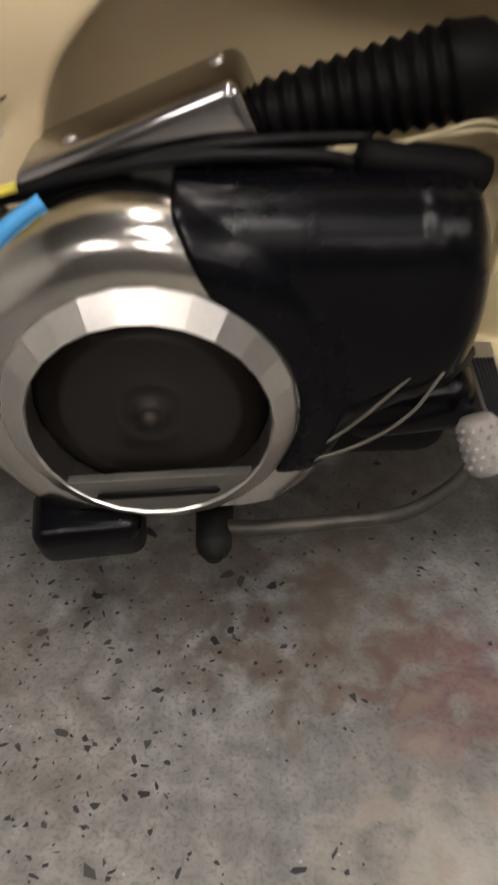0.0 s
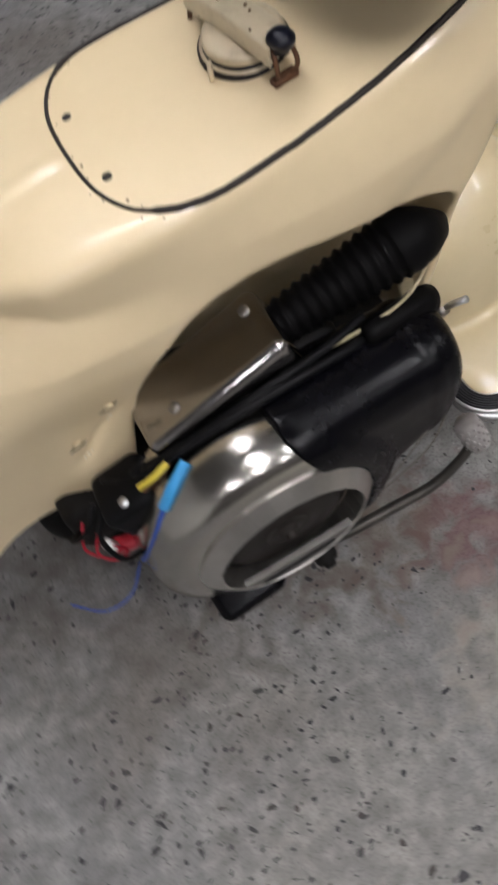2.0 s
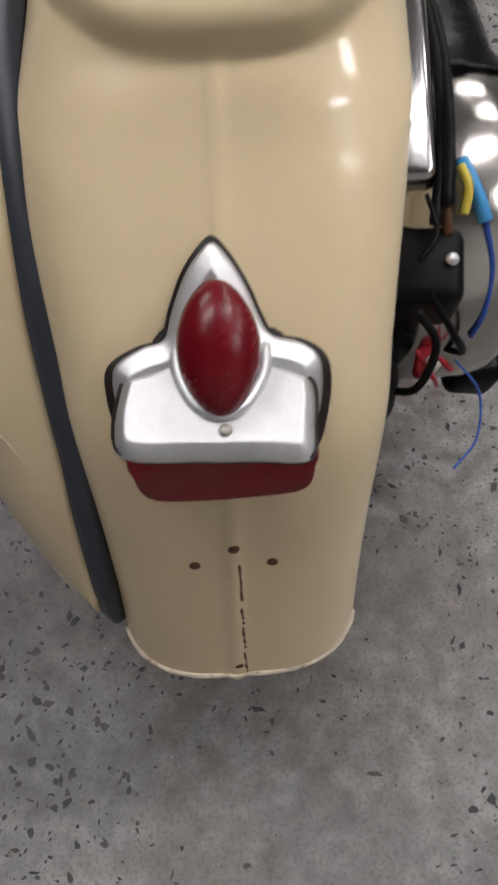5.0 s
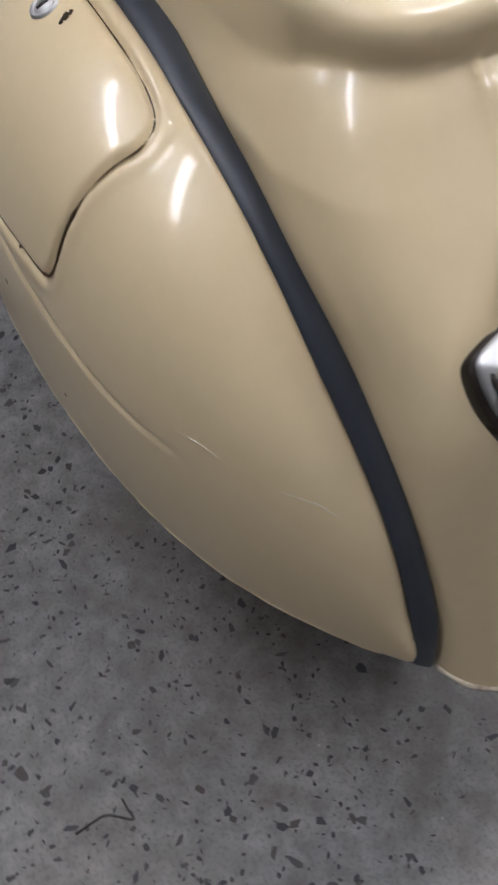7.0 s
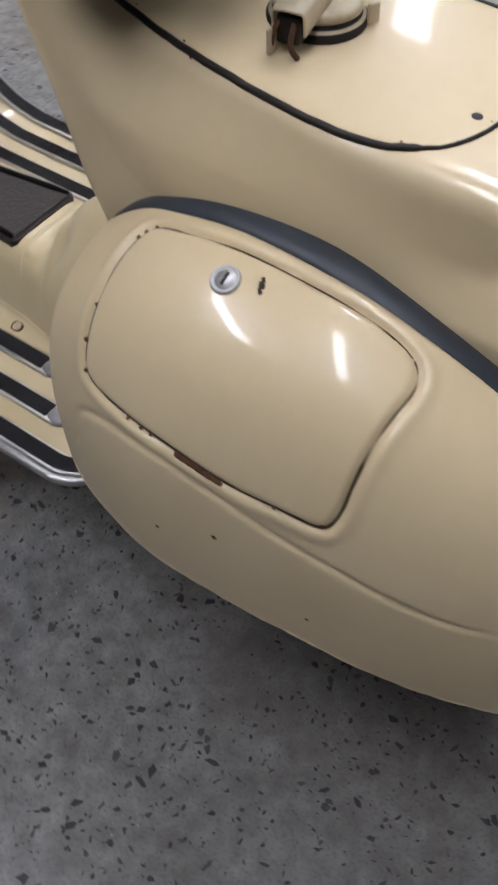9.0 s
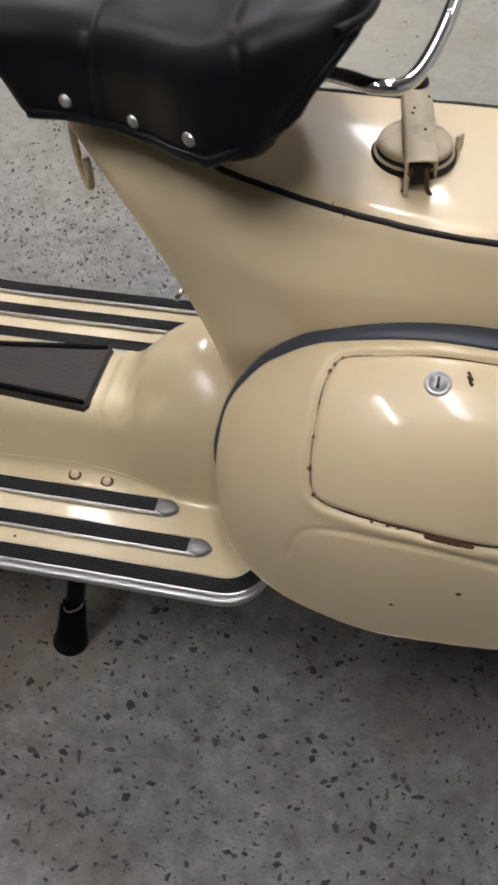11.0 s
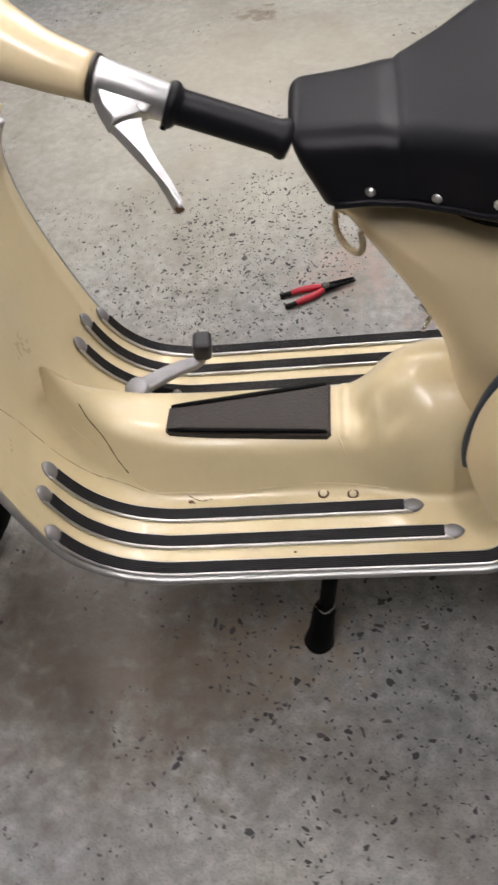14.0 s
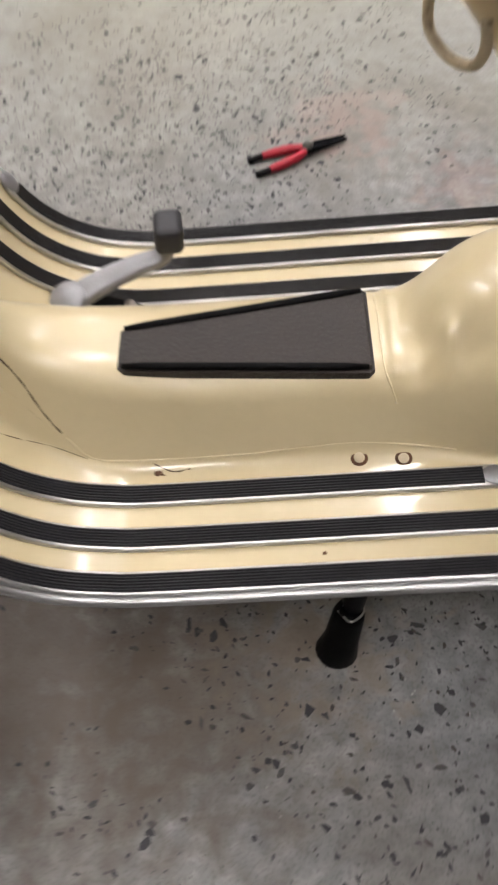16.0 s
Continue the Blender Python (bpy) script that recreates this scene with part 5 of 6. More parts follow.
for a in range(-60, 61, 10):
    s, k = math.sin(radians(a)), math.cos(radians(a))
    over.append(cast(seat_field, (0.58 - 0.3 * k, SEAT_Y - 0.3 * s, 0.902), (k, s, 0))[0])
rear += over
for z in (0.90, 0.88, 0.86, 0.84):
    rear.append(cast(seat_field, (float(seat_rear(np.array([z]))[0]) + 0.006, -0.3, z), (0, 1, 0))[0])
part("piping", tube(spline(pipe + rear, 3), 0.0050, 10), VINYL, saddle, "black vinyl piping")
# seat frame under the skirt
part("seat_frame", rbox((0.10, 0.06, 0.04), Matrix.Translation((0.70, SEAT_Y, 0.775)), 0.008), BLACKPAINT, saddle)
# chrome grab rail behind the saddle
RAIL = [(0.57, 0.080, 0.850), (0.505, 0.096, 0.852), (0.472, 0.112, 0.854), (0.449, 0.100, 0.855), (0.432, 0.050, 0.870), (0.422, -0.040, 0.886), (0.420, -0.125, 0.900), (0.429, -0.155, 0.907), (0.447, -0.135, 0.895), (0.475, -0.095, 0.878), (0.53, -0.05, 0.865)]
part("grab_rail", tube(spline(RAIL, 8), 0.0062, 14), CHROME, scooter, "bent chrome tube grab rail")
# bag hook at the nose of the seat base
part("bag_hook", tube(spline([(0.773 + 0.80 * u, 0.017 - 1.20 * u, z) for u, z in ((0.001, 0.734), (0.013, 0.731), (0.019, 0.720), (0.020, 0.702), (0.017, 0.689), (0.007, 0.681), (-0.004, 0.680), (-0.014, 0.685), (-0.019, 0.694), (-0.021, 0.706), (-0.019, 0.722))], 8), 0.0042, 10), mat("chipped_hook_paint", (0.50, 0.41, 0.27), 0.45, vary=0.3, scale=60, dirt=(0.14, 0.08, 0.04), dirt_amount=0.7), scooter, "chipped cream-painted wire bag hook")
part("seat_catch", rbox((0.014, 0.014, 0.022), axes((0.684, 0.010, 0.603), (1, 0.1, 0.3), (0, 1, 0)), 0.005, 3), BLACKPLASTIC, scooter, "small black rubber stop")
part("catch_pin", tube([Vector((0.684, 0.014, 0.572)), Vector((0.666, 0.046, 0.578))], 0.0045, 10), CHROME, scooter, "small bright catch pin")
part("catch_pin", tube([Vector((0.670, 0.024, 0.566)), Vector((0.684, 0.050, 0.562))], 0.0035, 10), CHROME, scooter, "small bright catch pin")

# ---- steering head and left bar ----
bar = spline([(1.245, -0.06, 1.046), (1.205, -0.01, 1.048), (1.17, 0.035, 1.049), (1.135, 0.080, 1.046), (1.095, 0.113, 1.038), (1.045, 0.138, 1.022), (0.999, 0.150, 1.006)], 6)
swell = curve1([(0, 0.085), (6, 0.076), (12, 0.063), (18, 0.050), (24, 0.037), (30, 0.0275), (36, 0.0225)])
rad = [float(swell(np.array([float(k)]))[0]) for k in range(37)]
head = part("headset", tube(bar, rad, 40), PAINT, scooter, "cream painted handlebar casting with an empty instrument hole")
part("bar_joint", tube([Vector((1.000, 0.1497, 1.0065)), Vector((0.9955, 0.1503, 1.0048))], 0.0229, 28), SEAL, head)
rim_at, rim_up = Vector((1.178, 0.028, 1.108)), Vector((-0.35, 0.15, 1))
part("instrument_rim", lathe([(0.050, -0.03), (0.051, 0.0), (0.0535, 0.0035), (0.056, 0.003), (0.0575, 0.0), (0.0575, -0.03)], rim_at, rim_up, 44, closed=True), mat("chipped_rim_paint", (0.50, 0.40, 0.26), 0.5, vary=0.3, scale=60, dirt=(0.10, 0.06, 0.03), dirt_amount=0.9), head, "worn and rusty instrument rim")
part("instrument_hole", lathe([(0, -0.012), (0.050, -0.012), (0.0505, -0.002)], rim_at, rim_up, 36), RUST, head)
column = part("steering_column", tube(spline([(1.185, 0.0, 1.03), (1.191, 0.0, 0.95), (1.200, 0.0, 0.925), (1.232, 0.0, 0.86), (1.300, 0.0, 0.775), (1.355, 0.0, 0.66), (1.38, 0.0, 0.50), (1.40, 0.01, 0.30)], 8), 0.036, 26), PAINT, scooter, "cream painted steering column")
part("column_joint", tube([Vector((1.1955, 0.0, 0.937)), Vector((1.1985, 0.0, 0.930))], 0.0375, 26), RUST, column)
other = spline([(1.245, -0.06, 1.046), (1.31, -0.10, 1.045), (1.37, -0.15, 1.030), (1.41, -0.19, 1.010)], 8)
part("headset_arm", tube(other, [0.080 * (1 - k / 24) + 0.0215 * (k / 24) for k in range(25)], 24), PAINT, head)
GRIP0, GRIP1 = Vector((0.934, 0.146, 0.970)), Vector((0.822, 0.152, 0.921))
ax = (GRIP1 - GRIP0).normalized()
grip = part("grip", lathe([(0, -0.002), (0.0205, -0.002), (0.0225, 0.001), (0.0228, 0.006), (0.0205, 0.009), (0.0175, 0.011), (0.0172, 0.016), (0.0170, 0.06), (0.0172, 0.106), (0.0178, 0.110), (0.0198, 0.114), (0.0202, 0.119), (0.0180, 0.123), (0.012, 0.1245), (0.0, 0.125)], GRIP0, ax, 40), VINYL, scooter, "smooth black rubber handlebar grip with flanged ends")
u = ax.cross(Vector((0, 0, 1))).normalized()
v = ax.cross(u)
for g in (200, 212, 224, 236):
    o = (u * math.cos(radians(g)) + v * math.sin(radians(g))) * 0.0168
    part("grip_line", tube([GRIP0 + ax * 0.014 + o, GRIP0 + ax * 0.108 + o], 0.0007, 5), RUBBER, grip)
for k in range(4):
    o = Vector((0.1 * math.sin(k), -0.3, -1)).normalized()
    part("torn_edge", rbox((0.006, 0.008, 0.003), axes(GRIP0 + ax * (0.001 + 0.001 * k) + (v * -math.cos(k * 0.5 - 0.7) + u * math.sin(k * 0.5 - 0.7)) * -0.0225, ax, u), 0.001, 1), RUBBER, grip)
LV = axes((0.999, 0.150, 1.006), (-0.8735, -0.0538, -0.4838), (0.0726, 0.9684, -0.2387))
lever = part("lever_bracket", tube(spline([(1.000, 0.150, 1.006), (0.975, 0.149, 0.9925), (0.950, 0.1475, 0.979), (0.932, 0.146, 0.969)], 5), [0.0218 - 0.0040 * k / 15 for k in range(16)], 28), ALU, scooter, "polished aluminium clutch lever bracket")
sharp(part("bracket_web", prism([(0.001, 0.004), (0.003, 0.0157), (0.013, 0.034), (0.0255, 0.0515), (0.043, 0.0345), (0.0600, 0.0185), (0.0640, 0.004), (0.06, -0.004), (0.01, -0.004)], 0.009, -0.009, LV, 0.0035, 4), ALU, lever), 30)
sharp(part("lever", prism([(0.0273, 0.0531), (0.0350, 0.0462), (0.0427, 0.0397), (0.0535, 0.0300), (0.0515, 0.0465), (0.0580, 0.0620), (0.0722, 0.0770), (0.0873, 0.0948), (0.1012, 0.1158), (0.1037, 0.119), (0.1015, 0.1225), (0.0985, 0.1222), (0.0882, 0.1066), (0.0742, 0.0897), (0.0580, 0.0770), (0.0430, 0.0650)], 0.0060, -0.0060, LV, 0.0030, 4), ALU, lever, "polished aluminium clutch lever"), 30)
part("lever_end", tube([LV @ Vector((0.0995, 0.1185, 0)), LV @ Vector((0.1023, 0.1225, 0))], 0.0042, 12), RUST, lever)
part("lever_screw", lathe([(0, 0.0010), (0.0050, 0.0009), (0.0060, 0.0003), (0.0060, -0.002)], LV @ Vector((0.050, 0.0235, -0.009)), LV.to_3x3() @ Vector((0, 0, -1)), 14), CASTALU, lever)

# ---- tail lamp ----
LM = axes((0.0178, 0.001, 0.5445), (-0.032, -1, -0.031), (0.72, -0.045, 0.69))
PX = 0.00031


def uv(pts):
    return [((x - 490) * PX, -(y - 560) * PX) for x, y in pts]


def deck(pts):
    """Drawing units to x and y on the lamp's level top."""
    return [(-0.02027 - 0.000025 * (a - 490) - 0.000374 * (b - 640), 0.0037 - 0.000302 * (a - 490) + 0.000035 * (b - 640)) for a, b in pts]


def face(pts):
    """Drawing units to across and up on the lamp's upright rear face."""
    return [(-0.0064 + 0.000309 * (a - 490) + 0.00001 * (b - 640), min(0.5415, 0.59576 - 0.000037 * (a - 490) - 0.000584 * (b - 640))) for a, b in pts]


def smooth2(pts, n=5):
    return [(v.x, v.y) for v in spline([(a, b, 0) for a, b in pts], n, closed=True)]


BEZ = [(481, 340), (514, 374), (546, 428), (567, 477), (590, 513), (640, 525), (680, 552), (690, 600), (684, 660), (672, 712), (650, 740), (600, 750), (500, 752), (400, 752), (340, 745), (310, 700), (292, 650), (286, 590), (300, 562), (345, 536), (387, 520), (403, 466), (426, 405), (452, 364)]
tail = part("tail_lamp", prism(smooth2(uv([(484 + (x - 484) * 1.08, 545 + (y - 545) * 1.06) for x, y in BEZ])), -0.045, 0.0015, LM, 0.0025), SEAL, scooter, "satin aluminium and red tail lamp on a black gasket")
LMI = np.array(LM.inverted())
bez_plan = flat_field([Vector((a, b, 0)) for a, b in smooth2(uv(BEZ), 6)])


def bezel_field(x, y, z):
    u, v, h = (LMI[k][0] * x + LMI[k][1] * y + LMI[k][2] * z + LMI[k][3] for k in range(3))
    p = bez_plan(u, v)
    return smax(smax(p, -0.012 - h, 0.001), h - 0.0045 - 0.62 * np.minimum(-p, 0.0105), 0.003)


solid("bezel", bezel_field, (-0.055, -0.075, 0.47), (0.095, 0.075, 0.62), 0.0013, LAMPCOVER, tail, "satin aluminium lamp bezel with a ridge")
COVER = [(298, 600), (303, 583), (318, 574), (358, 561), (400, 543), (470, 538), (500, 538), (572, 528), (585, 541), (633, 555), (668, 570), (681, 598), (682, 650), (672, 714), (580, 719), (450, 722), (348, 724), (306, 706), (294, 660)]
part("cover_gasket", prism(smooth2(deck([(488 + (x - 488) * 1.008, 640 + (y - 640) * 0.99 - 4) for x, y in COVER])), 0.5385, 0.5440, Matrix.Identity(4), 0.001), SEAL, tail)
cover_plan = flat_field([Vector((a, b, 0)) for a, b in smooth2(deck(COVER), 6)])


def cover_field(x, y, z):
    p = cover_plan(x, y)
    low = 0.5405 - 0.5 * np.maximum(x + 0.045, 0)
    return smax(smax(p, low - z, 0.001), z - 0.5455 - 0.75 * np.minimum(-p, 0.0085), 0.009)


solid("lamp_cover", cover_field, (-0.06, -0.07, 0.51), (0.05, 0.08, 0.56), 0.0013, LAMPCOVER, tail, "satin aluminium lamp cover with bevelled edges")
ring = [Vector((a, b, 0.5535)) for a, b in [(w.x, w.y) for w in spline([(*q, 0) for q in deck([(406, 530), (412, 570), (432, 612), (462, 643), (498, 656), (535, 644), (562, 612), (577, 570), (576, 528)])], 6)]]
part("lens_rim", tube(ring, [0.0042] * len(ring), 12), LAMPCOVER, tail, "raised bright rim round the oval lens")
bm = bmesh.new()
bmesh.ops.create_uvsphere(bm, u_segments=40, v_segments=24, radius=1)
for v in bm.verts:
    a = v.co.y
    wx = 0.0238 * (1 - 0.15 * a * a)
    v.co = Vector((v.co.x * wx, a * 0.0390, v.co.z * 0.019))
bmesh.ops.transform(bm, matrix=axes((0.0050, 0.0, 0.5735), (0, -1, 0), (0.84, 0, 0.545)), verts=bm.verts)
part("oval_lens", bm, REDLENS, tail, "deep red oval lens")
FACE = axes((-0.047, 0, 0), (0, -1, 0), (0, 0, 1))
LOWER = [(-0.0535, 0.541), (-0.02, 0.5412), (0.02, 0.5412), (0.051, 0.541), (0.0518, 0.525), (0.0505, 0.507), (0.0455, 0.4965), (0.034, 0.4915), (0.0, 0.488), (-0.032, 0.4885), (-0.0455, 0.4925), (-0.0515, 0.503), (-0.0535, 0.520)]
sharp(part("lower_lens", prism(smooth2(LOWER, 6), -0.05, 0.0, FACE, 0.002, 2), REDGLASS, tail, "red lower lens"), 45)
sx, sy = deck([(512, 680)])[0]
part("lamp_screw", lathe([(0, 0.003), (0.0030, 0.003), (0.0038, 0.002), (0.0040, -0.002)], (sx, sy, 0.5515), (-0.1, 0, 1), 14), STEEL, tail)

# ---- engine ----
HUB = Vector((0.303, 0, 0.342))
OUT = (0, -1, 0)
engine = scooter
housing_bm = lathe([(0.088, 0.240), (0.088, 0.250), (0.104, 0.2525), (0.118, 0.251), (0.132, 0.246), (0.142, 0.234), (0.147, 0.215), (0.147, 0.150), (0.12, 0.13), (0.0, 0.13)], HUB, OUT, 96)
bmesh.ops.bisect_plane(housing_bm, geom=housing_bm.verts[:] + housing_bm.edges[:] + housing_bm.faces[:], plane_co=HUB - Vector((0, 0, 0.098)), plane_no=(0, 0, -1), clear_outer=True)
part("flywheel_housing", housing_bm, HOUSING, engine, "buffed aluminium flywheel housing")
ring_bm = lathe([(0.0865, 0.238), (0.0865, 0.2660), (0.0880, 0.2680), (0.1060, 0.2540), (0.1062, 0.246)], HUB, OUT, 26)
part("flywheel_ring", ring_bm, RINGMETAL, engine, "polished faceted aluminium fan ring", smooth=False)
fly = part("flywheel", lathe([(0, 0.2575), (0.009, 0.2575), (0.011, 0.256), (0.012, 0.2525), (0.023, 0.2515), (0.0245, 0.2526), (0.0275, 0.2526), (0.029, 0.2512), (0.046, 0.2510), (0.062, 0.2505), (0.067, 0.248), (0.069, 0.240), (0.0868, 0.236), (0.0868, 0.18)], HUB, OUT, 64), FLY, engine, "dark brown flywheel")
part("hub_nut", lathe([(0, 0.263), (0.006, 0.263), (0.007, 0.256)], HUB, OUT, 6), SEAL, fly, "rusty hub nut")
chord = [(0.975 * a, 0.975 * b) for a, b in [(-0.0700, -0.0560), (0.0720, -0.0500), (0.0640, -0.0605), (0.0520, -0.0710), (0.0360, -0.0805), (0.0180, -0.0860), (-0.0080, -0.0880), (-0.0300, -0.0855), (-0.0480, -0.0780), (-0.0610, -0.0680)]]
CH = axes(HUB + Vector((0, -0.2625, 0)), (1, 0, 0), (0, 0, 1))
sharp(part("air_plate", prism(chord, -0.004, 0.004, CH, 0.001), DARKPLATE, engine, "aluminium plate with an air slot"))
part("air_slot", prism([(-0.044, -0.0655), (0.044, -0.0610), (0.047, -0.0640), (0.044, -0.0675), (-0.044, -0.0720), (-0.047, -0.0690)], 0.0, 0.0055, CH, 0), BLACKPLASTIC, engine)


cowl_face = curve1([(0.0, 0.2570), (0.10, 0.2575), (0.118, 0.2555), (0.132, 0.2495), (0.142, 0.2375), (0.1490, 0.219), (0.151, 0.20)])


def cowl_field(x, y, z):
    # drum from the flywheel housing forward to a flat end by the footboard, its underside rising forward
    t = np.clip((x - 0.30) / 0.235, 0, 1)
    zt = 0.493 - 0.010 * t ** 2
    zb = 0.262 + 0.52 * np.clip(x - 0.395, 0, 0.2)
    yo = -0.251 + 0.010 * t
    d = smax(smax(z - zt, (zb - z) * 0.85, 0.03), smax(yo - y, y + 0.130, 0.03), 0.058)
    d = smax(d, x - 0.541, 0.034)
    # raised band near the end
    d = d - 0.0014 * np.exp(-((x - 0.500) / 0.0085) ** 4)
    r = np.hypot(x - 0.303, z - 0.342)
    disc = np.maximum(np.maximum(np.maximum((-y - cowl_face(r)) * 0.8, r - 0.1505), y + 0.13), 0.272 - z)
    d = smin(d, disc, 0.012)
    seam = 0.328 + 0.024 * np.clip((0.488 - z) / 0.052, 0, 1)
    d = smax(d, seam - x, 0.004)
    return smax(d, -np.maximum(r - 0.1062, y + 0.225), 0.003)


part_cowl = solid("cylinder_cowl", cowl_field, (0.27, -0.275, 0.28), (0.56, -0.10, 0.51), 0.0034, BLACKPAINT, engine, "black enamelled cylinder cowling")
part("crankcase", join(rbox((0.34, 0.13, 0.17), Matrix.Translation((0.38, -0.085, 0.27)), 0.03, 4), rbox((0.20, 0.08, 0.08), Matrix.Translation((0.20, -0.10, 0.34)), 0.02, 4), rbox((0.13, 0.05, 0.05), Matrix.Translation((0.455, -0.175, 0.290)), 0.012, 3)), GREASE, engine, "greasy dark crankcase")
part("silencer", tube(spline([(0.25, -0.18, 0.232), (0.28, -0.18, 0.222), (0.32, -0.17, 0.215), (0.40, -0.12, 0.21)], 6), [0.026] * 6 + [0.032] * 7 + [0.028] * 6, 18), BLACKPAINT, engine)
part("engine_foot", rbox((0.088, 0.054, 0.050), axes((0.240, -0.240, 0.219), (1, 0.05, 0.06), (0, 1, 0.3)), 0.013, 5), BLACKPAINT, engine, "black rubber-covered foot under the housing")
bx = axes((0.2945, -0.130, 0.5135), (0.142, -0.002, 0.056), (0, 1, -0.06))
box = part("air_box", rbox((0.170, 0.082, 0.050), bx @ Matrix.Translation((0, 0, -0.025)), 0.011, 5), CHROMEBOX, engine, "smoky chrome carburettor cover with two screws")
part("dark_ducting", rbox((0.20, 0.075, 0.09), Matrix.Translation((0.345, -0.112, 0.432)), 0.02, 4), GREASE, engine, "oily black ducting")
for a, b in ((0.068, 0.018), (-0.040, -0.016)):
    part("cover_screw", lathe([(0, 0.003), (0.004, 0.003), (0.006, 0.0015), (0.006, -0.002)], bx @ Vector((a, b, 0.0)), bx.to_3x3() @ Vector((0, 0, 1)), 16), STEEL, box)
# corrugated intake hose
h0, h1 = Vector((0.372, -0.120, 0.497)), Vector((0.518, -0.126, 0.528))
hose, rads = [], []
for k in range(89):
    t = k / 88
    hose.append(h0.lerp(h1, t))
    rads.append(0.021 + 0.012 * t + 0.0018 * math.cos(t * 12 * 2 * math.pi))
hose += [Vector((0.523, -0.1265, 0.529)), Vector((0.532, -0.127, 0.530)), Vector((0.548, -0.126, 0.526)), Vector((0.566, -0.120, 0.517)), Vector((0.582, -0.110, 0.507)), Vector((0.590, -0.102, 0.501))]
rads += [0.0328, 0.0335, 0.0285, 0.0200, 0.0105, 0.004]
part("intake_hose", tube(hose, rads, 32), RUBBER, engine, "black corrugated rubber intake hose")
part("plug_boot", tube([Vector((0.450, -0.178, 0.494)), Vector((0.457, -0.177, 0.493)), Vector((0.50, -0.170, 0.484)), Vector((0.526, -0.165, 0.475)), Vector((0.536, -0.164, 0.470)), Vector((0.537, -0.164, 0.469))], [0.009, 0.013, 0.014, 0.017, 0.016, 0.010], 18), RUBBER, engine, "black rubber spark plug boot")
for pts, r, m, nm in (
    ([(0.20, -0.175, 0.470), (0.26, -0.182, 0.490), (0.34, -0.186, 0.502), (0.42, -0.184, 0.500), (0.448, -0.178, 0.491)], 0.0052, BLACKPLASTIC, "ignition_cable"),
    ([(0.19, -0.165, 0.462), (0.25, -0.176, 0.482), (0.33, -0.180, 0.503), (0.40, -0.176, 0.508), (0.46, -0.160, 0.500)], 0.0048, BLACKPLASTIC, "ignition_cable"),
    ([(0.40, -0.168, 0.492), (0.46, -0.172, 0.498), (0.50, -0.170, 0.505), (0.535, -0.154, 0.506), (0.562, -0.125, 0.484), (0.580, -0.094, 0.446)], 0.0016, CABLE, "control_cable"),
    ([(0.41, -0.168, 0.494), (0.46, -0.172, 0.500), (0.505, -0.168, 0.503), (0.54, -0.148, 0.497), (0.563, -0.122, 0.477), (0.580, -0.094, 0.440)], 0.0016, CABLE, "control_cable"),
    ([(0.352, -0.256, 0.262), (0.40, -0.250, 0.288), (0.445, -0.248, 0.318), (0.490, -0.240, 0.360)], 0.0013, DIRTYCABLE, "control_cable"),
    ([(0.400, -0.251, 0.283), (0.455, -0.249, 0.303), (0.490, -0.247, 0.330), (0.512, -0.238, 0.360)], 0.0013, DIRTYCABLE, "control_cable"),
):
    part(nm, tube(spline(pts, 8), r, 8), m, engine)
part("cable_slot", rbox((0.022, 0.020, 0.030), axes((0.588, -0.078, 0.442), (1, -0.3, 0.2), (0, 1, 0)), 0.008, 3), SEAL, engine, "dark cable opening")
part("lower_block", rbox((0.11, 0.060, 0.055), axes((0.498, -0.180, 0.292), (1, -0.1, 0.2), (0, 1, 0)), 0.022, 4), BLACKPAINT, engine, "black engine block behind the kick lever")
part("exhaust_pipe", tube(spline([(0.44, -0.19, 0.318), (0.48, -0.198, 0.322), (0.52, -0.195, 0.323), (0.545, -0.16, 0.320)], 6), 0.010, 12), GREASE, engine, "dark exhaust pipe under the cowling")
# kick starter
kick = part("kick_lever", tube(spline([(0.340, -0.235, 0.200), (0.38, -0.245, 0.209), (0.44, -0.252, 0.222), (0.49, -0.258, 0.236), (0.525, -0.258, 0.264), (0.542, -0.256, 0.292)], 8), [0.0078 - 0.002 * k / 40 for k in range(41)], 14), DARKSTEEL, engine, "oily dark steel kick-start lever")
part("kick_boss", lathe([(0, 0.268), (0.007, 0.268), (0.008, 0.262), (0.012, 0.261), (0.015, 0.255), (0.016, 0.22), (0.016, 0.19)], (0.340, 0, 0.200), OUT, 24), GREASE, kick)
part("kick_rubber", lathe([(0, -0.022), (0.012, -0.022), (0.0145, -0.018), (0.0150, -0.010), (0.0150, 0.014), (0.0135, 0.020), (0.009, 0.023), (0, 0.024)], (0.545, -0.250, 0.300), (0.22, -0.45, -0.80), 28), GREYRUB, kick, "worn grey ribbed pedal rubber")
ka = Vector((0.22, -0.45, -0.80)).normalized()
ku = ka.cross(Vector((1, 0, 0))).normalized()
kv = ka.cross(ku)
for row in range(5):
    for col in range(12):
        a = 2 * math.pi * (col + 0.5 * (row % 2)) / 12
        c = Vector((0.545, -0.250, 0.300)) + ka * (-0.015 + row * 0.0072) + (ku * math.cos(a) + kv * math.sin(a)) * 0.0150
        part("rubber_stud", lathe([(0, 0.0018), (0.0018, 0.0014), (0.0024, -0.001)], c, ku * math.cos(a) + kv * math.sin(a), 6), GREYRUB, kick)
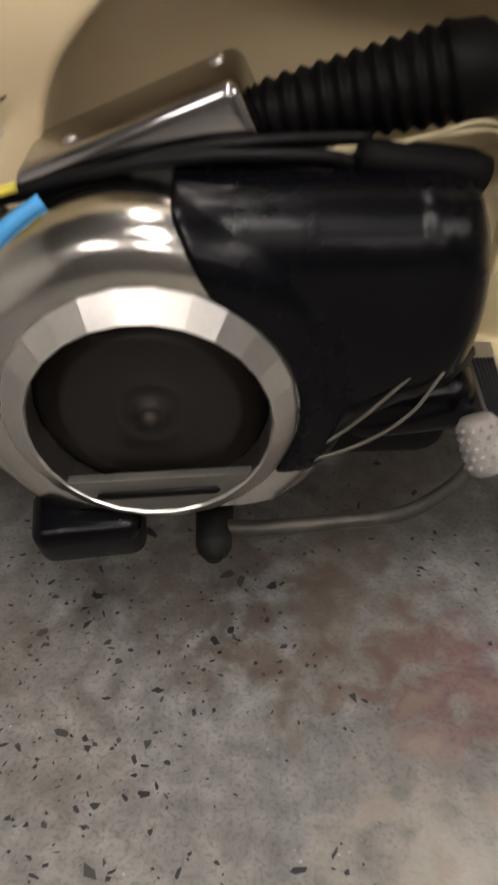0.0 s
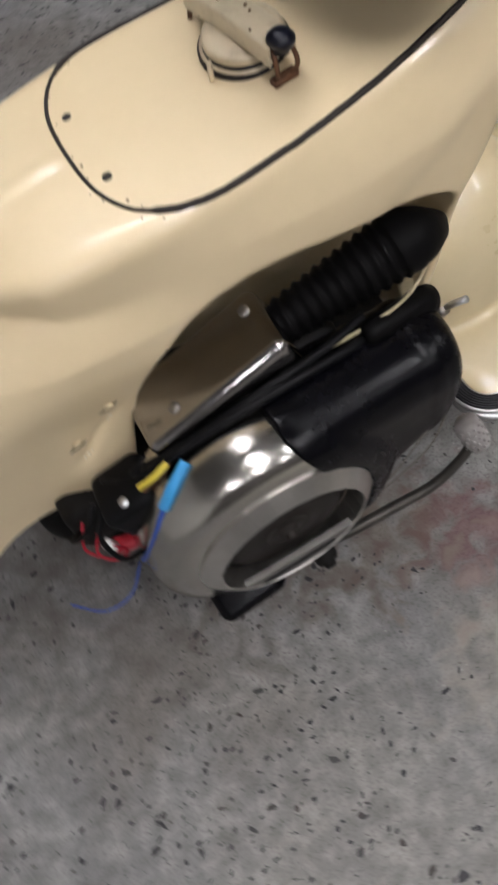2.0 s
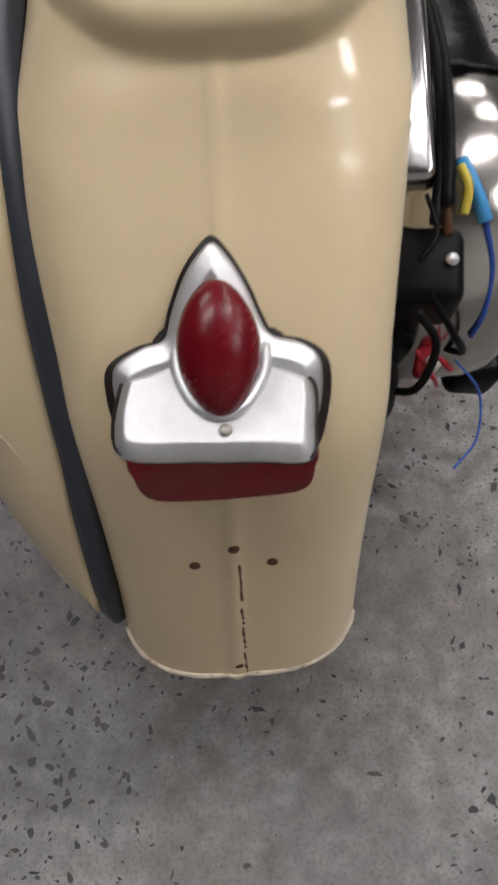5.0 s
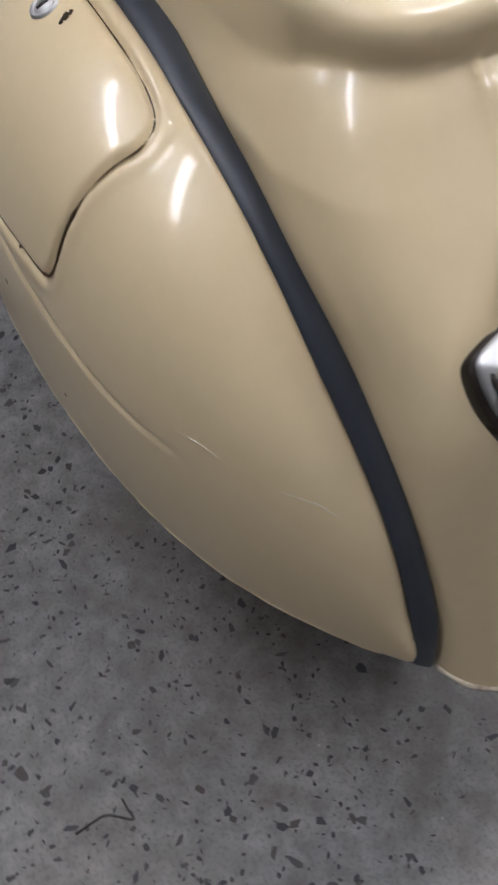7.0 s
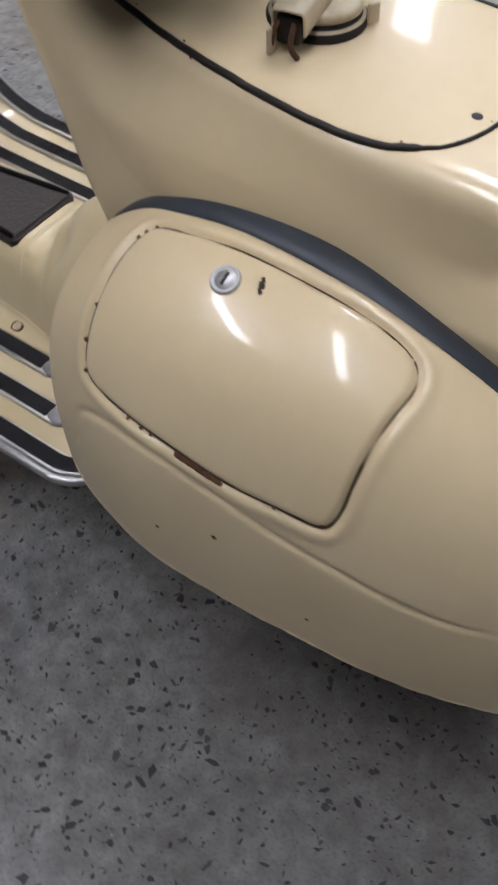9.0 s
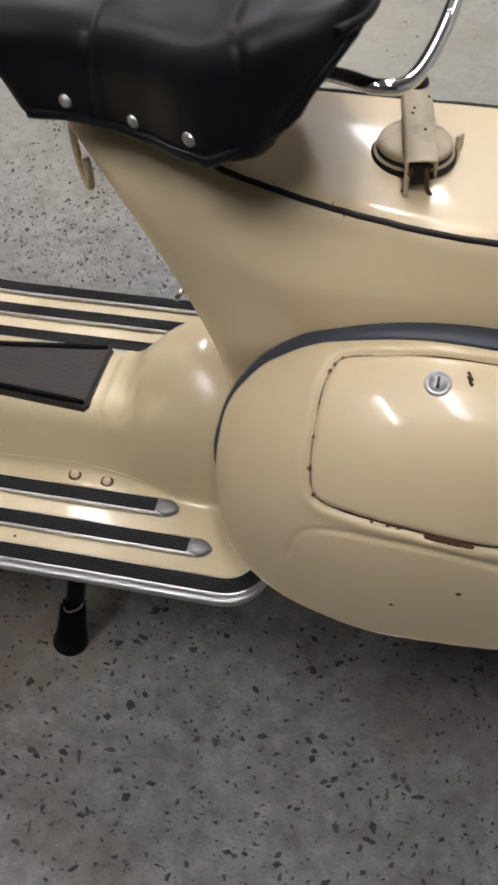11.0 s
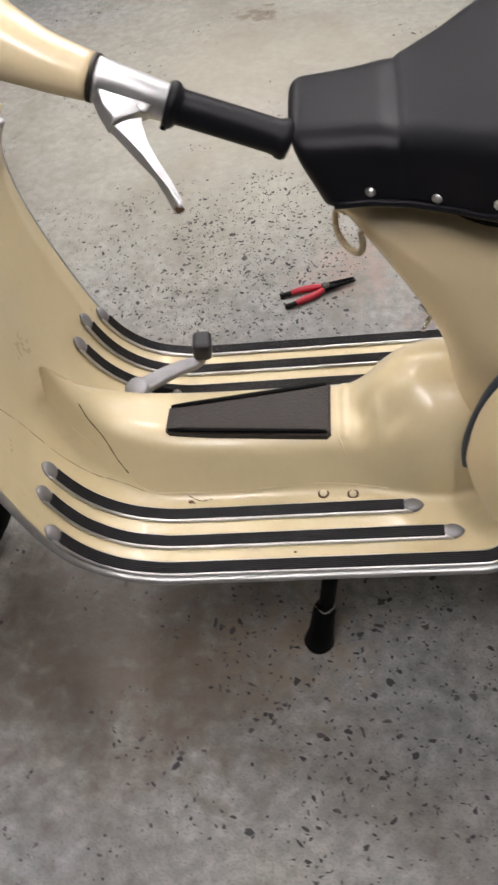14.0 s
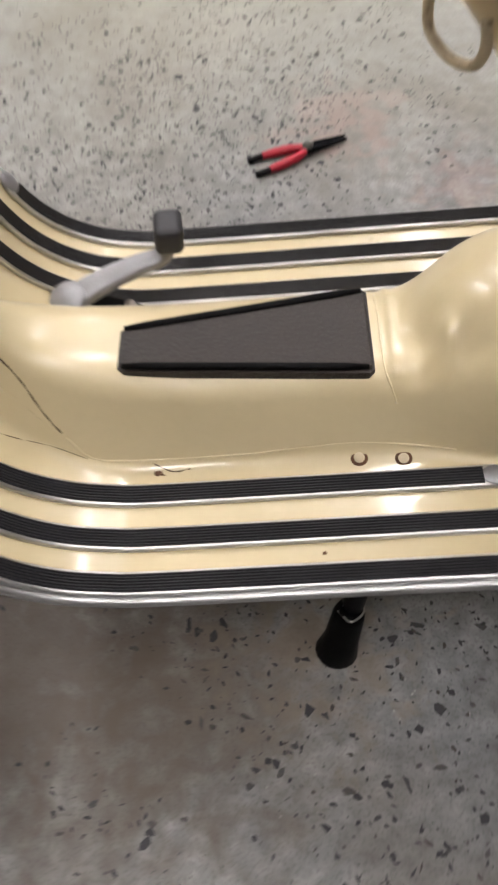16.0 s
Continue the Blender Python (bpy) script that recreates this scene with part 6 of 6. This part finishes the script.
# clip and latch on the body by the footboard
latch = part("panel_latch", tube([Vector((0.597, -0.098, 0.316)), Vector((0.603, -0.106, 0.325)), Vector((0.606, -0.110, 0.330))], [0.010, 0.010, 0.007], 14), STEEL, scooter, "bare metal panel latch pin")
part("latch_pin", tube([Vector((0.604, -0.107, 0.328)), Vector((0.622, -0.125, 0.353))], 0.0045, 10), ALU, latch)

# regulator box and loose wiring behind the housing
reg = part("regulator", rbox((0.064, 0.062, 0.075), axes((0.184, -0.160, 0.405), (1, -0.1, 0.35), (0.1, 1, 0)), 0.012, 4), BLACKPLASTIC, engine, "black plastic regulator box with a bright screw")
part("box_screw", lathe([(0, 0.003), (0.004, 0.003), (0.0055, 0)], (0.169, -0.178, 0.4445), (-0.3, -0.1, 1), 14), ALU, reg)
part("black_case", rbox((0.085, 0.075, 0.060), axes((0.200, -0.130, 0.345), (1, -0.2, 0.25), (0.1, 1, 0)), 0.014, 4), BLACKPLASTIC, engine, "black plastic coil case")
for pts, r, m, nm in (
    ([(0.240, -0.190, 0.477), (0.218, -0.200, 0.466), (0.200, -0.208, 0.450)], 0.0060, BLUE, "blue_sleeve"),
    ([(0.200, -0.208, 0.450), (0.180, -0.215, 0.42), (0.163, -0.213, 0.385), (0.155, -0.205, 0.360)], 0.0026, DARKBLUE, "blue_wire"),
    ([(0.224, -0.186, 0.486), (0.206, -0.190, 0.482), (0.190, -0.186, 0.470)], 0.0036, YELLOW, "yellow_sleeve"),
    ([(0.228, -0.175, 0.466), (0.21, -0.177, 0.458), (0.192, -0.178, 0.446)], 0.0040, RUST, "brown_sleeve"),
    ([(0.21, -0.160, 0.472), (0.18, -0.165, 0.462), (0.16, -0.15, 0.455)], 0.0020, BLACKPLASTIC, "black_wire"),
    ([(0.128, -0.165, 0.385), (0.118, -0.178, 0.37), (0.130, -0.186, 0.352), (0.145, -0.18, 0.345), (0.13, -0.17, 0.365)], 0.0018, REDPLASTIC, "red_wire"),
    ([(0.120, -0.150, 0.395), (0.108, -0.165, 0.372), (0.115, -0.172, 0.350)], 0.0018, REDPLASTIC, "red_wire"),
    ([(0.150, -0.195, 0.335), (0.125, -0.215, 0.318), (0.09, -0.210, 0.300), (0.06, -0.185, 0.305)], 0.0012, DARKBLUE, "blue_wire"),
    ([(0.14, -0.15, 0.42), (0.12, -0.165, 0.40), (0.10, -0.15, 0.37), (0.12, -0.13, 0.34)], 0.0035, BLACKPLASTIC, "black_wire"),
    ([(0.18, -0.17, 0.43), (0.17, -0.19, 0.40), (0.18, -0.185, 0.37), (0.19, -0.16, 0.36)], 0.0035, BLACKPLASTIC, "black_wire"),
    ([(0.15, -0.16, 0.43), (0.13, -0.18, 0.40), (0.14, -0.195, 0.36), (0.17, -0.18, 0.33)], 0.0030, BLACKPLASTIC, "black_wire"),
):
    part(nm, tube(spline(pts, 8), r, 8), m, engine)
part("white_plug", rbox((0.012, 0.010, 0.022), axes((0.132, -0.170, 0.356), (1, 0.4, 0.3), (0, 1, 0)), 0.003), TRAY, engine, "white plastic connector")
part("red_block", rbox((0.030, 0.018, 0.016), axes((0.146, -0.168, 0.338), (1, -0.3, 0.1), (0, 1, 0)), 0.006), REDPLASTIC, engine, "red plastic connector block")
# two flakes of the torn body edge bent outwards
for x, z, w, h in ((0.203, 0.522, 0.010, 0.013), (0.158, 0.474, 0.014, 0.009)):
    q, n = cast(body_field, (x, -0.30, z), (0, 1, 0))
    flake = [(-w / 2, -h / 2), (w * 0.1, -h * 0.62), (w / 2, -h * 0.1), (w * 0.30, h / 2), (-w * 0.25, h * 0.35)]
    part("torn_flake", prism(flake, -0.003, 0.0016, axes(q + n * 0.002, (1, -0.25, 0.5), (-0.4, -0.5, 0.75)), 0.0006), PAINT_WORN_SHADED, body, "bent flake of torn painted edge")
    rip = [cast(body_field, (x + d, -0.30, z - 0.006 + 0.5 * d), (0, 1, 0))[0] for d in (-0.012, -0.006, 0.0, 0.006, 0.011)]
    part("torn_rip", tube(spline(rip, 3), [0.0004 + 0.0016 * math.sin(math.pi * k / 12) for k in range(13)], 6), TORNDARK, body)
# bare metal showing where the body edge is torn
for x, y, r in ((0.201, 0.495, 0.0034), (0.197, 0.489, 0.0022), (0.163, 0.449, 0.0030), (0.158, 0.446, 0.0022), (0.168, 0.452, 0.0018)):
    q, n = cast(body_field, (x, -0.30, y + 0.10), (0, 1, -0.55))
    part("bare_chip", lathe([(0, 0.0009), (r * 0.7, 0.0008), (r, -0.0015)], q, n, 6), SCRATCH, body)

# ---- pliers on the floor ----
pl = tagged(new("pliers"), label="long-nosed pliers with red grips lying open on the concrete", category="pliers")
pl.matrix_world = axes(PLIERS_AT, PLIERS_WAY, Vector((0, 0, 1)).cross(Vector(PLIERS_WAY))) @ Matrix.Scale(0.93, 4)
part("jaw", tube(spline([(-0.005, 0.006, 0.012), (0.03, 0.006, 0.012), (0.078, 0.005, 0.010)], 6), [0.0072 - 0.0042 * k / 12 for k in range(13)], 10), BLACKPAINT, pl)
part("jaw", tube(spline([(-0.005, -0.006, 0.012), (0.03, -0.006, 0.012), (0.078, -0.005, 0.010)], 6), [0.0072 - 0.0042 * k / 12 for k in range(13)], 10), BLACKPAINT, pl)
part("pivot", lathe([(0, 0.012), (0.006, 0.012), (0.011, 0.008), (0.011, -0.008)], (0, 0, 0.012), (0, 0, 1), 20), DARKSTEEL, pl)
for s in (1, -1):
    part("grip_sleeve", tube(spline([(-0.008, 0.006 * s, 0.012), (-0.030, 0.014 * s, 0.011), (-0.06, 0.019 * s, 0.010), (-0.085, 0.021 * s, 0.009)], 6), [0.007 + 0.002 * math.sin(k / 18 * 3.1) for k in range(19)], 12), REDPLASTIC, pl, "red plastic handle grip")
    part("grip_end", tube(spline([(-0.080, 0.0208 * s, 0.009), (-0.098, 0.0215 * s, 0.008), (-0.114, 0.021 * s, 0.008)], 5), 0.0062, 10), BLACKPLASTIC, pl, "black handle end")

# ---- scrap on the floor ----
scrap = part("wire_scrap", tube(spline([(0.0488, 0.4164, 0.0012), (0.0515, 0.397, 0.0016), (0.0512, 0.381, 0.0014), (0.036, 0.360, 0.0012), (0.047, 0.361, 0.0016), (0.060, 0.3625, 0.0012)], 8), 0.0012, 8), mat("tarnished_wire", (0.055, 0.048, 0.042), 0.6, vary=0.4, scale=90), None)
tagged(scrap, label="short bent scrap of dark wire on the concrete", category="wire")
